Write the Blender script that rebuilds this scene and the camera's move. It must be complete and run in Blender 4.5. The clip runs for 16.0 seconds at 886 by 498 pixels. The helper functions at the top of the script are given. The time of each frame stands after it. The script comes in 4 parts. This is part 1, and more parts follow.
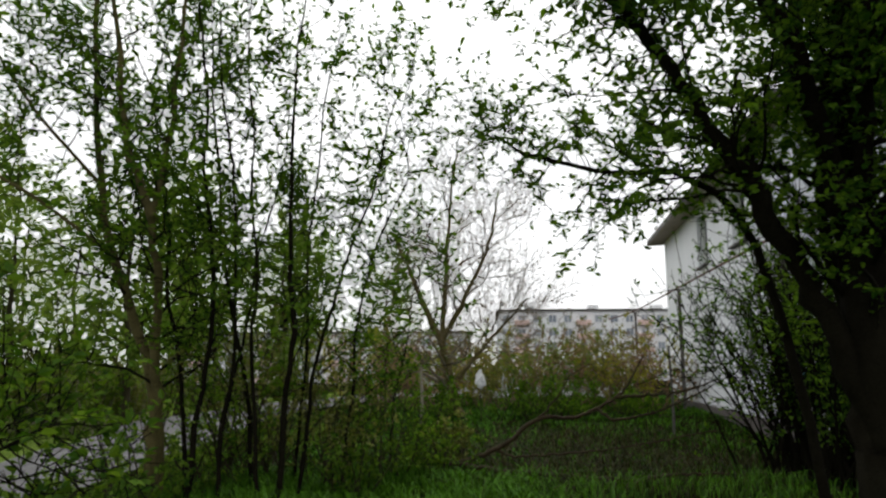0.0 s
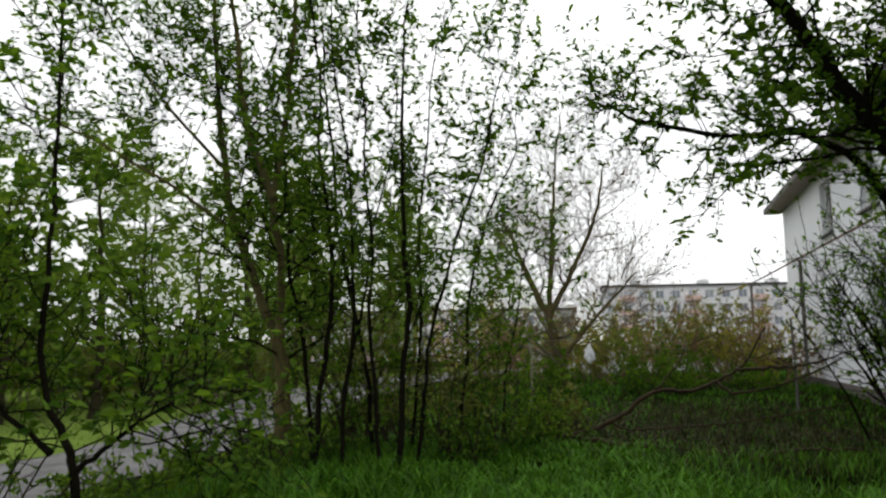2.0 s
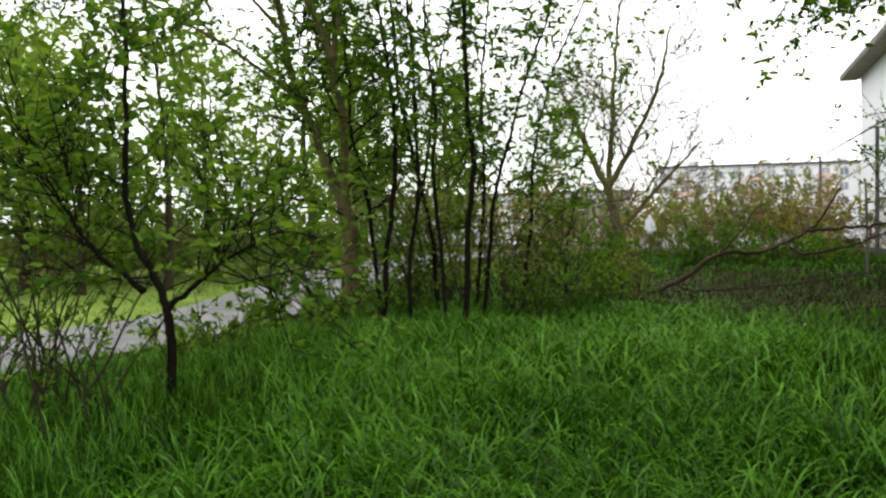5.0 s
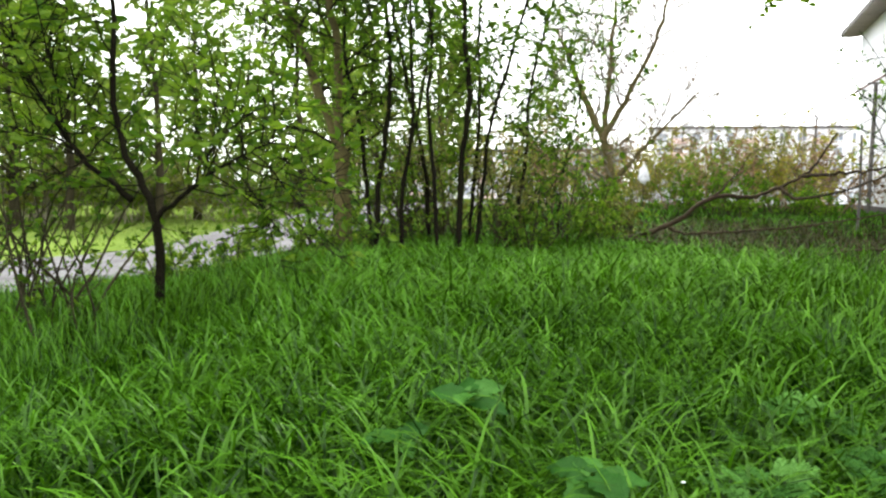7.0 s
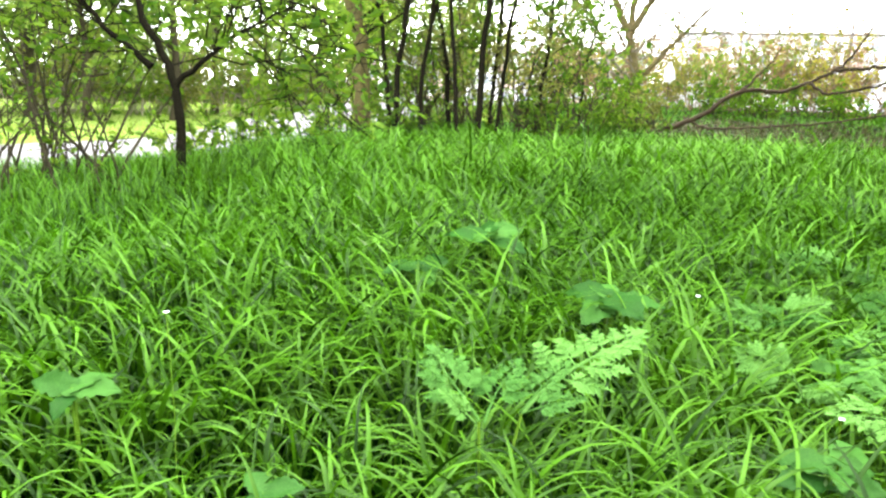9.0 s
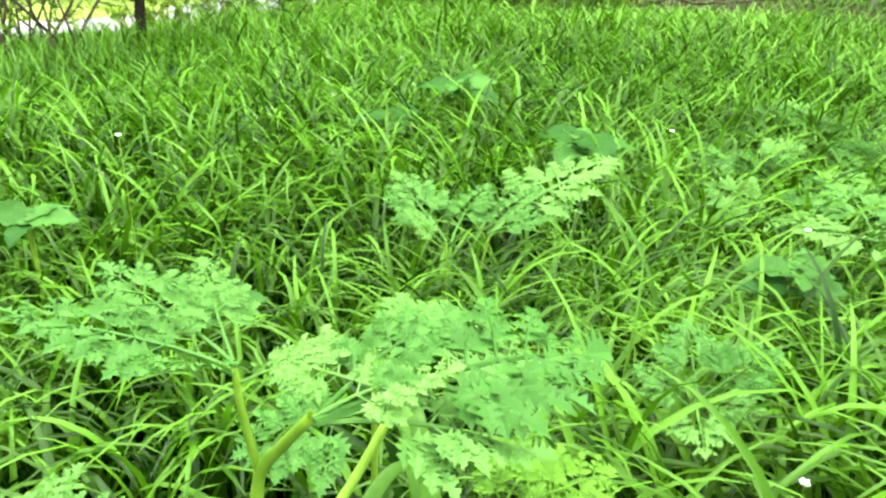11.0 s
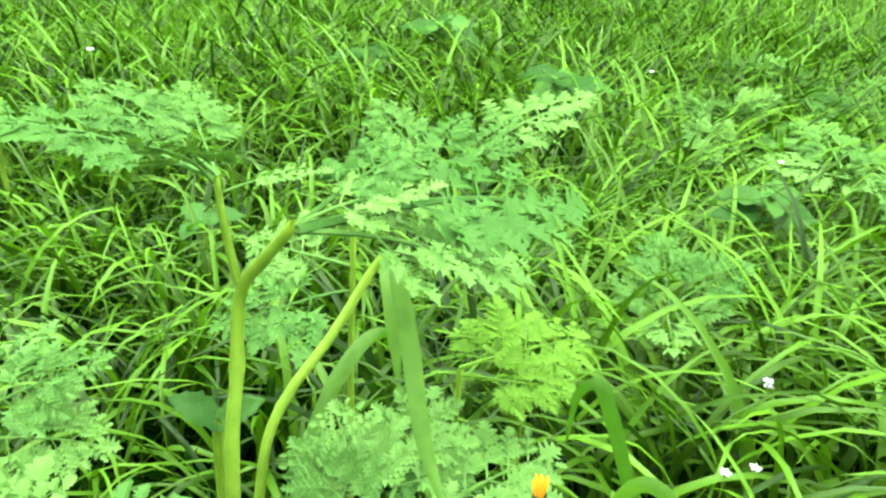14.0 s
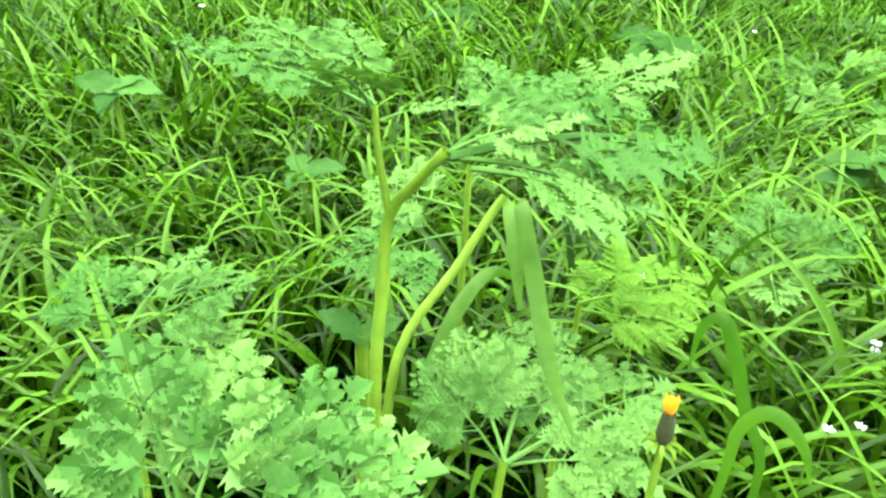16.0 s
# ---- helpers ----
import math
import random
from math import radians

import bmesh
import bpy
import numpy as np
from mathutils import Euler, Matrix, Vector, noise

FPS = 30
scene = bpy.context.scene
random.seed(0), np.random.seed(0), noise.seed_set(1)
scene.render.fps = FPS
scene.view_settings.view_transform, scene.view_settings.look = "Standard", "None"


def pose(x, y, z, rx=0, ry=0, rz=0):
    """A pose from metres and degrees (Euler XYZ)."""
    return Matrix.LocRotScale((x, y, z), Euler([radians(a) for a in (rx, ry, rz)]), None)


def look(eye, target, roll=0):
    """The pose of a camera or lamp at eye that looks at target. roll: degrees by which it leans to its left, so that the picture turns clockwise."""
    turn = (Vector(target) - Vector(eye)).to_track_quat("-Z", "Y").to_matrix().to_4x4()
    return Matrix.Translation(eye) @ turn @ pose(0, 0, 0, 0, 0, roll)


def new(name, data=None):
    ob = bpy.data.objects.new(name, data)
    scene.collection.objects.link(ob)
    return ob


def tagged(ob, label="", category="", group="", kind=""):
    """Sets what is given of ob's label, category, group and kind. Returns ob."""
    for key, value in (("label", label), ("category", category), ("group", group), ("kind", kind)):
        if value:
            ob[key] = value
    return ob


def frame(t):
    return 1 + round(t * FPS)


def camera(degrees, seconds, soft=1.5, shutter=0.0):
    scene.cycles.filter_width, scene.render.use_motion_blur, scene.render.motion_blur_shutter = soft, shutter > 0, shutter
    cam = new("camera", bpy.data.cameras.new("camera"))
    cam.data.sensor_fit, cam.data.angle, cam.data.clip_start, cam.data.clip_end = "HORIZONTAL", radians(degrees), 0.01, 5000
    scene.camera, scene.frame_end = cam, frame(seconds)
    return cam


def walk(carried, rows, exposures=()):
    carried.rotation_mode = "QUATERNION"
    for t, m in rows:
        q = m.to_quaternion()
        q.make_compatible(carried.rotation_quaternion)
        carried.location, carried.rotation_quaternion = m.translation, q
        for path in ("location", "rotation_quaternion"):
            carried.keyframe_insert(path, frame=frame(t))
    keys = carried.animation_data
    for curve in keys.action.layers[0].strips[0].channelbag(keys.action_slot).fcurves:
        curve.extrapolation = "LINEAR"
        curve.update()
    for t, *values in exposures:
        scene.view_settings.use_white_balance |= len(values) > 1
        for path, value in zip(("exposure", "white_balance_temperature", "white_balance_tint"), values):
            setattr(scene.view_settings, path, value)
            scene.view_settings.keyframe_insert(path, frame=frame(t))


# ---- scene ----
# ---- camera and walk ----
cam = camera(63.3, 16.0, soft=2.45)
PATH = [
    (0, (0.189, 0.07, 1.667), (0.14, 2.043, 1.99), -0.2),
    (0.5, (0.161, 0.033, 1.671), (0.031, 2.005, 1.98), -0.3),
    (1, (0.115, 0.016, 1.633), (-0.121, 1.98, 1.927), 0.0),
    (1.5, (0.089, 0.021, 1.617), (-0.212, 1.981, 1.872), -0.5),
    (2, (0.083, 0.008, 1.607), (-0.245, 1.963, 1.871), -0.4),
    (2.5, (0.057, 0.005, 1.587), (-0.299, 1.96, 1.818), -0.5),
    (3, (0.022, 0.003, 1.534), (-0.391, 1.953, 1.686), -1.0),
    (3.5, (-0.017, 0.01, 1.48), (-0.479, 1.955, 1.561), -1.0),
    (4, (-0.037, 0.016, 1.44), (-0.507, 1.96, 1.455), -0.9),
    (6.5, (-0.083, 0.054, 1.116), (-0.562, 1.992, 0.994), -0.4),
    (7, (-0.08, 0.059, 1.062), (-0.53, 2.0, 0.889), 0.7),
    (7.5, (-0.083, 0.051, 1.013), (-0.54, 1.987, 0.805), 0.6),
    (8, (-0.075, 0.054, 0.96), (-0.532, 1.979, 0.668), -0.2),
    (8.5, (-0.076, 0.046, 0.91), (-0.505, 1.959, 0.518), 0.7),
    (9, (-0.082, 0.013, 0.85), (-0.561, 1.907, 0.422), 1.8),
    (9.5, (-0.06, 0.018, 0.793), (-0.495, 1.914, 0.328), 1.0),
    (10, (-0.058, 0.018, 0.749), (-0.476, 1.889, 0.18), 1.5),
    (10.2, (-0.057, 0.02, 0.74), (-0.472, 1.883, 0.141), 1.4),
    (12.3, (-0.054, 0.01, 0.709), (-0.42, 1.792, -0.121), 3.3),
    (12.5, (-0.053, 0.008, 0.707), (-0.419, 1.789, -0.127), 3.4),
    (13, (-0.052, 0.002, 0.702), (-0.403, 1.795, -0.111), 3.6),
    (13.5, (-0.055, -0.002, 0.677), (-0.4, 1.779, -0.165), 3.0),
    (14, (-0.051, -0.007, 0.662), (-0.367, 1.799, -0.138), 3.9),
    (14.5, (-0.052, -0.016, 0.648), (-0.366, 1.776, -0.183), 5.1),
    (15, (-0.056, -0.027, 0.647), (-0.419, 1.749, -0.199), 5.1),
    (15.5, (-0.065, -0.033, 0.647), (-0.494, 1.719, -0.217), 3.1),
    (16, (-0.074, -0.04, 0.652), (-0.572, 1.679, -0.241), 3.1),
]
EXPOSURES = [(0.0, -1.5), (2.5, -1.42), (4.0, -0.98), (6.5, 0.1), (8.0, 0.75), (9.0, 1.5), (10.0, 1.75), (12.5, 1.7), (16.0, 1.75)]
walk(cam, [(t, look(eye, target, roll)) for t, eye, target, roll in PATH], EXPOSURES)

# ---- sky and sun ----
SUN_EL, SUN_AZ = radians(48), radians(10)      # azimuth clockwise from +y
world = bpy.data.worlds.new("sky")
scene.world = world
world.use_nodes = True
wn, wl = world.node_tree.nodes, world.node_tree.links
wn.clear()
sky = wn.new("ShaderNodeTexSky")
sky.sky_type, sky.sun_disc = "NISHITA", False
sky.sun_elevation, sky.sun_rotation = SUN_EL, SUN_AZ
cloud = wn.new("ShaderNodeTexNoise")
cloud.inputs["Scale"].default_value, cloud.inputs["Detail"].default_value = 2.6, 8
cramp = wn.new("ShaderNodeValToRGB")
cramp.color_ramp.elements[0].position, cramp.color_ramp.elements[1].position = 0.36, 0.56
cramp.color_ramp.elements[0].color, cramp.color_ramp.elements[1].color = (0.84, 0.84, 0.84, 1), (1, 1, 1, 1)
wmix = wn.new("ShaderNodeMix")
wmix.data_type = "RGBA"
glow = wn.new("ShaderNodeVectorMath")               # clouds are brighter towards the veiled sun
glow.operation = "DOT_PRODUCT"
glow.inputs[1].default_value = (math.sin(SUN_AZ) * math.cos(SUN_EL), math.cos(SUN_AZ) * math.cos(SUN_EL), math.sin(SUN_EL))
grange = wn.new("ShaderNodeMapRange")
grange.inputs["From Min"].default_value, grange.inputs["From Max"].default_value = -0.6, 0.95
white = wn.new("ShaderNodeMix")
white.data_type = "RGBA"
white.inputs["A"].default_value, white.inputs["B"].default_value = (17.0, 17.6, 18.4, 1), (40.0, 40.2, 40.4, 1)
zenith = wn.new("ShaderNodeSeparateXYZ")               # an overcast sky is brightest overhead
zrange = wn.new("ShaderNodeMapRange")
zrange.inputs["To Min"].default_value, zrange.inputs["To Max"].default_value = 1.02, 1.85
dome = wn.new("ShaderNodeVectorMath")
dome.operation = "SCALE"
bg = wn.new("ShaderNodeBackground")
bg.inputs["Strength"].default_value = 0.09
wout = wn.new("ShaderNodeOutputWorld")
wco = wn.new("ShaderNodeTexCoord")
wl.new(wco.outputs["Generated"], cloud.inputs["Vector"])
wl.new(wco.outputs["Generated"], glow.inputs[0])
wl.new(glow.outputs["Value"], grange.inputs["Value"])
wl.new(grange.outputs["Result"], white.inputs["Factor"])
wl.new(white.outputs["Result"], wmix.inputs["B"])
wl.new(cloud.outputs["Fac"], cramp.inputs["Fac"])
wl.new(cramp.outputs["Color"], wmix.inputs["Factor"])
wl.new(sky.outputs["Color"], wmix.inputs["A"])
wl.new(wco.outputs["Generated"], zenith.inputs[0])
wl.new(zenith.outputs["Z"], zrange.inputs["Value"])
wl.new(wmix.outputs["Result"], dome.inputs[0])
wl.new(zrange.outputs["Result"], dome.inputs["Scale"])
wl.new(dome.outputs["Vector"], bg.inputs["Color"])
wl.new(bg.outputs["Background"], wout.inputs["Surface"])
sun_data = bpy.data.lights.new("sun", "SUN")
sun_data.energy, sun_data.angle, sun_data.color = 1.5, radians(12), (1.0, 0.96, 0.88)
sun = new("sun", sun_data)
sun.matrix_world = look((0, 0, 30), (-math.sin(SUN_AZ) * math.cos(SUN_EL), -math.cos(SUN_AZ) * math.cos(SUN_EL), 30 - math.sin(SUN_EL)))


# ---- materials ----
def material(name, dark, light, rough=0.6, scale=8.0, fine=60.0, bump=0.0, vary="", translucent=0.0, metal=0.0, spec=0.5, trans_tint=(1.25, 1.2, 0.5), gloss=0.0):
    """Two-scale noise between two colours; vary: '' or 'island' or 'object' adds a shift of value for each piece."""
    m = bpy.data.materials.new(name)
    m.use_nodes = True
    n, l = m.node_tree.nodes, m.node_tree.links
    n.clear()
    co = n.new("ShaderNodeTexCoord")
    big, small = n.new("ShaderNodeTexNoise"), n.new("ShaderNodeTexNoise")
    big.inputs["Scale"].default_value, big.inputs["Detail"].default_value = scale, 4
    small.inputs["Scale"].default_value, small.inputs["Detail"].default_value = fine, 5
    add = n.new("ShaderNodeMath")
    add.operation = "MULTIPLY_ADD"
    add.inputs[1].default_value = 0.5
    half = n.new("ShaderNodeMath")
    half.operation = "MULTIPLY"
    half.inputs[1].default_value = 0.5
    l.new(co.outputs["Object"], big.inputs["Vector"])
    l.new(co.outputs["Object"], small.inputs["Vector"])
    l.new(small.outputs["Fac"], half.inputs[0])
    l.new(big.outputs["Fac"], add.inputs[0])
    l.new(half.outputs[0], add.inputs[2])
    fac = add.outputs[0]
    if vary:
        rnd = n.new("ShaderNodeNewGeometry" if vary == "island" else "ShaderNodeObjectInfo")
        out = rnd.outputs["Random Per Island" if vary == "island" else "Random"]
        mx = n.new("ShaderNodeMath")
        mx.operation = "MULTIPLY_ADD"
        mx.inputs[1].default_value, = (0.6,)
        sub = n.new("ShaderNodeMath")
        sub.operation = "SUBTRACT"
        sub.inputs[1].default_value = 0.3
        l.new(fac, sub.inputs[0])
        l.new(out, mx.inputs[0])
        l.new(sub.outputs[0], mx.inputs[2])
        fac = mx.outputs[0]
    ramp = n.new("ShaderNodeValToRGB")
    ramp.color_ramp.elements[0].position, ramp.color_ramp.elements[1].position = 0.25, 0.75
    ramp.color_ramp.elements[0].color, ramp.color_ramp.elements[1].color = (*dark, 1), (*light, 1)
    l.new(fac, ramp.inputs["Fac"])
    bsdf = n.new("ShaderNodeBsdfPrincipled")
    bsdf.inputs["Roughness"].default_value, bsdf.inputs["Metallic"].default_value = rough, metal
    bsdf.inputs["Specular IOR Level"].default_value = spec
    l.new(ramp.outputs["Color"], bsdf.inputs["Base Color"])
    if bump:
        bp = n.new("ShaderNodeBump")
        bp.inputs["Strength"].default_value, bp.inputs["Distance"].default_value = bump, 0.02
        l.new(small.outputs["Fac"], bp.inputs["Height"])
        l.new(bp.outputs["Normal"], bsdf.inputs["Normal"])
    shader = bsdf.outputs["BSDF"]
    if translucent:
        tr = n.new("ShaderNodeBsdfTranslucent")
        tint = n.new("ShaderNodeMix")
        tint.data_type, tint.blend_type = "RGBA", "MULTIPLY"
        tint.inputs["Factor"].default_value = 1.0
        tint.inputs["B"].default_value = (*trans_tint, 1)
        l.new(ramp.outputs["Color"], tint.inputs["A"])
        l.new(tint.outputs["Result"], tr.inputs["Color"])
        ms = n.new("ShaderNodeMixShader")
        ms.inputs["Fac"].default_value = translucent
        l.new(shader, ms.inputs[1])
        l.new(tr.outputs["BSDF"], ms.inputs[2])
        shader = ms.outputs["Shader"]
    if gloss:
        gl = n.new("ShaderNodeBsdfGlossy")
        gl.inputs["Roughness"].default_value = rough
        gl.inputs["Color"].default_value = (0.78, 1.0, 0.62, 1)
        mg = n.new("ShaderNodeMixShader")
        mg.inputs["Fac"].default_value = gloss
        l.new(shader, mg.inputs[1])
        l.new(gl.outputs["BSDF"], mg.inputs[2])
        shader = mg.outputs["Shader"]
    o = n.new("ShaderNodeOutputMaterial")
    l.new(shader, o.inputs["Surface"])
    return m


# Soil far below its own tone: shade under the grass is in the colour.
M_SOIL_SHADED = material("soil", (0.004, 0.005, 0.002), (0.013, 0.015, 0.005), 0.95, 1.5, 30, 0.6, spec=0.0)
M_GRASS = material("grass", (0.004, 0.020, 0.0006), (0.052, 0.142, 0.0072), 0.28, 0.8, 9, vary="island", translucent=0.18, spec=0.0, gloss=0.012, trans_tint=(1.3, 1.5, 0.4))
M_BLADE = material("broad_blade", (0.030, 0.095, 0.007), (0.070, 0.175, 0.017), 0.38, 12, 90, 0.1, vary="object", translucent=0.45, spec=0.0, gloss=0.014, trans_tint=(1.2, 1.4, 0.5))
# Paler grass tips, with the far sward's brighter light put into the colour.
M_GRASS_PALE_LIT = material("grass_pale_lit", (0.010, 0.036, 0.0012), (0.075, 0.185, 0.013), 0.30, 0.8, 9, vary="island", translucent=0.2, spec=0.0, gloss=0.014, trans_tint=(1.3, 1.5, 0.4))
# Near-black green: the shade between the long blades is put into the colour.
M_UNDER_SHADE = material("undergrowth", (0.0010, 0.006, 0.0002), (0.004, 0.018, 0.0006), 0.5, 0.8, 9, vary="island", translucent=0.05, spec=0.0)
M_GRASS_FAR = material("grass_far", (0.07, 0.125, 0.014), (0.19, 0.26, 0.045), 0.5, 0.5, 6, vary="island", translucent=0.3, spec=0.0, gloss=0.01)
M_TURF = material("turf", (0.05, 0.085, 0.014), (0.15, 0.205, 0.045), 0.9, 0.7, 14, 0.6, spec=0.0)
# Dark brown-green of the shaded ground by the limb, put into blade colour.
M_SHADE_STALKS = material("shade_brown_grass", (0.010, 0.011, 0.004), (0.050, 0.046, 0.016), 0.8, 1.5, 20, vary="island", translucent=0.15, spec=0.1)
M_ROAD = material("asphalt", (0.045, 0.043, 0.043), (0.20, 0.197, 0.195), 0.9, 2.6, 38, 0.6, spec=0.05)
M_BARK = material("bark", (0.013, 0.011, 0.006), (0.055, 0.047, 0.024), 0.9, 6, 50, 0.8, spec=0.1)
M_BARK_YELLOW = material("bark_lichen", (0.032, 0.027, 0.011), (0.14, 0.118, 0.045), 0.9, 5, 45, 0.8, spec=0.1)
# Dark bark, set blacker still: the backlit trees' shade is in the colour.
M_BARK_DARK_SHADED = material("bark_dark_shaded", (0.004, 0.0035, 0.002), (0.017, 0.015, 0.009), 0.9, 6, 50, 0.8, spec=0.03)
M_BARK_PALE = material("bark_pale", (0.14, 0.12, 0.09), (0.34, 0.30, 0.24), 0.85, 5, 40, 0.5, spec=0.1)
M_TWIG_GREY = material("twig_grey", (0.075, 0.065, 0.045), (0.20, 0.175, 0.125), 0.85, 5, 40, 0.5, spec=0.1)
M_TWIG_RED = material("twig_red", (0.09, 0.055, 0.035), (0.23, 0.15, 0.10), 0.8, 4, 30, 0.3, spec=0.1)
# Brown dead wood, darkened with the shade that the limb lies in.
M_DEADWOOD_SHADED = material("dead_wood_shaded", (0.012, 0.009, 0.005), (0.055, 0.038, 0.020), 0.85, 7, 60, 0.6, spec=0.1)
M_LEAF = material("leaf", (0.022, 0.064, 0.006), (0.115, 0.215, 0.020), 0.42, 1.2, 12, vary="island", translucent=0.5, spec=0.0, gloss=0.007)
M_LEAF_YOUNG = material("leaf_young", (0.030, 0.078, 0.008), (0.125, 0.215, 0.026), 0.42, 1.2, 12, vary="island", translucent=0.5, spec=0.0, gloss=0.006)
M_LEAF_BRIGHT = material("leaf_bright", (0.068, 0.13, 0.020), (0.19, 0.27, 0.052), 0.5, 0.6, 9, vary="island", translucent=0.45, spec=0.0, gloss=0.01)
M_LEAF_GOLD = material("leaf_gold", (0.16, 0.17, 0.02), (0.33, 0.32, 0.055), 0.5, 0.6, 9, vary="island", translucent=0.4, spec=0.1)
M_LEAF_OLIVE = material("leaf_olive", (0.08, 0.095, 0.02), (0.20, 0.215, 0.055), 0.5, 0.6, 9, vary="island", translucent=0.3, spec=0.1)
M_BUD = material("bud", (0.14, 0.09, 0.055), (0.29, 0.195, 0.12), 0.6, 0.6, 9, vary="island", translucent=0.2, spec=0.1)
M_CHERVIL = material("chervil", (0.033, 0.105, 0.016), (0.088, 0.205, 0.040), 0.42, 14, 120, 0.15, vary="object", translucent=0.2, spec=0.0, gloss=0.008)
M_CHERVIL_YELLOW = material("chervil_yellow", (0.036, 0.115, 0.007), (0.080, 0.190, 0.016), 0.42, 14, 120, 0.15, vary="object", translucent=0.25, spec=0.0, gloss=0.008)
M_STEM = material("green_stem", (0.075, 0.165, 0.010), (0.16, 0.29, 0.026), 0.45, 20, 150, 0.1, translucent=0.25, spec=0.1)
M_BURDOCK = material("burdock", (0.013, 0.058, 0.007), (0.04, 0.120, 0.018), 0.45, 18, 90, 0.4, vary="object", translucent=0.2, spec=0.0, gloss=0.008)
M_WHITEWALL = material("white_stucco", (0.62, 0.64, 0.66), (0.80, 0.81, 0.82), 0.9, 0.6, 22, 0.25)
M_PLINTH = material("grey_plinth", (0.05, 0.042, 0.038), (0.12, 0.10, 0.09), 0.95, 1.2, 25, 0.5)
M_ROOF = material("roof_sheet", (0.07, 0.065, 0.06), (0.15, 0.14, 0.13), 0.75, 1.0, 20, 0.2)
M_SOFFIT = material("soffit_board", (0.20, 0.17, 0.14), (0.34, 0.30, 0.25), 0.85, 2, 25, 0.2)
M_FRAME = material("window_frame_paint", (0.62, 0.62, 0.60), (0.80, 0.80, 0.78), 0.5, 3, 30)
M_PIPE = material("rusty_pipe", (0.07, 0.035, 0.025), (0.20, 0.10, 0.07), 0.7, 5, 60, 0.3, metal=0.3)
M_POLE = material("grey_pole", (0.06, 0.055, 0.05), (0.15, 0.135, 0.12), 0.7, 5, 60, 0.3, metal=0.4)
M_PANEL = material("panel_concrete", (0.72, 0.72, 0.72), (0.84, 0.84, 0.84), 0.9, 0.15, 3, 0.1)
M_PANEL_PINK = material("panel_salmon", (0.62, 0.44, 0.38), (0.74, 0.55, 0.48), 0.9, 0.15, 3, 0.1)
M_CONCRETE = material("pale_concrete", (0.45, 0.45, 0.46), (0.66, 0.66, 0.66), 0.9, 1.2, 20, 0.3)
M_TEAL = material("teal_paint", (0.10, 0.38, 0.42), (0.25, 0.55, 0.58), 0.55, 1.5, 20, 0.2)
M_PLASTIC = material("white_plastic", (0.70, 0.70, 0.72), (0.85, 0.85, 0.86), 0.35, 4, 40, 0.3, translucent=0.2, trans_tint=(1, 1, 1))
M_YELLOW = material("yellow_petal", (0.55, 0.25, 0.01), (0.80, 0.42, 0.02), 0.5, 40, 200, translucent=0.2, trans_tint=(1, 1, 1))
M_SEPAL = material("dark_sepal", (0.018, 0.026, 0.010), (0.055, 0.07, 0.028), 0.6, 60, 200, spec=0.1)
M_PETAL = material("white_petal", (0.72, 0.74, 0.76), (0.86, 0.87, 0.88), 0.5, 60, 200, translucent=0.3, trans_tint=(1, 1, 1))
M_GLASS = bpy.data.materials.new("window_glass")
M_GLASS.use_nodes = True
gb = M_GLASS.node_tree.nodes["Principled BSDF"]
gb.inputs["Base Color"].default_value, gb.inputs["Roughness"].default_value = (0.03, 0.04, 0.05, 1), 0.08
# Far blocks' panes: the sky's reflection is put into a pale base colour.
M_GLASS_SKY = material("sky_pale_glass", (0.22, 0.25, 0.29), (0.42, 0.45, 0.48), 0.15, 0.3, 4, vary="object")


# ---- mesh helpers ----
def mesh_of(name, v, f, mat, smooth=False):
    """A mesh from an (n, 3) array of places and an (m, k) array of faces."""
    v, f = np.asarray(v, np.float32), np.asarray(f, np.int32)
    me = bpy.data.meshes.new(name)
    me.vertices.add(len(v))
    me.vertices.foreach_set("co", v.ravel())
    me.loops.add(f.size)
    me.loops.foreach_set("vertex_index", f.ravel())
    me.polygons.add(len(f))
    me.polygons.foreach_set("loop_start", np.arange(0, f.size, f.shape[1], dtype=np.int32))
    me.polygons.foreach_set("use_smooth", np.full(len(f), smooth))
    me.update(calc_edges=True)
    me.materials.append(mat)
    return me


def part(name, data, mat, parent, label="", kind=""):
    """Links a bmesh or a mesh as one object under a thing or a part."""
    if isinstance(data, bmesh.types.BMesh):
        me = bpy.data.meshes.new(name)
        data.to_mesh(me)
        data.free()
        me.materials.append(mat)
        data = me
    ob = new(name, data)
    ob.parent = parent
    return tagged(ob, label, kind=kind)


def thing(name, at, label, category, group="", kind=""):
    ob = new(name)
    ob.empty_display_size = 0.2
    ob.location = at
    return tagged(ob, label, category, group, kind)


def box(bm, lo, hi, bevel=0.0):
    made = bmesh.ops.create_cube(bm, size=1.0)["verts"]
    for v in made:
        v.co = Vector([(l + h) / 2 + c * (h - l) for l, h, c in zip(lo, hi, v.co)])
    if bevel:
        edges = {e for v in made for e in v.link_edges}
        bmesh.ops.bevel(bm, geom=list(edges), offset=bevel, segments=2, affect="EDGES", profile=0.6)
    return bm


class Tubes:
    """Gathers tapered tubes along polylines into one mesh."""

    def __init__(self):
        self.v, self.f, self.count = [], [], 0

    def add(self, pts, radii, sides=6):
        pts, radii = np.asarray(pts, float), np.asarray(radii, float)
        tan = np.gradient(pts, axis=0)
        tan /= np.linalg.norm(tan, axis=1, keepdims=True) + 1e-9
        ref = np.array([0.0, 0, 1]) if abs(tan[:, 2]).mean() < 0.8 else np.array([1.0, 0, 0])
        a = np.cross(tan, ref)
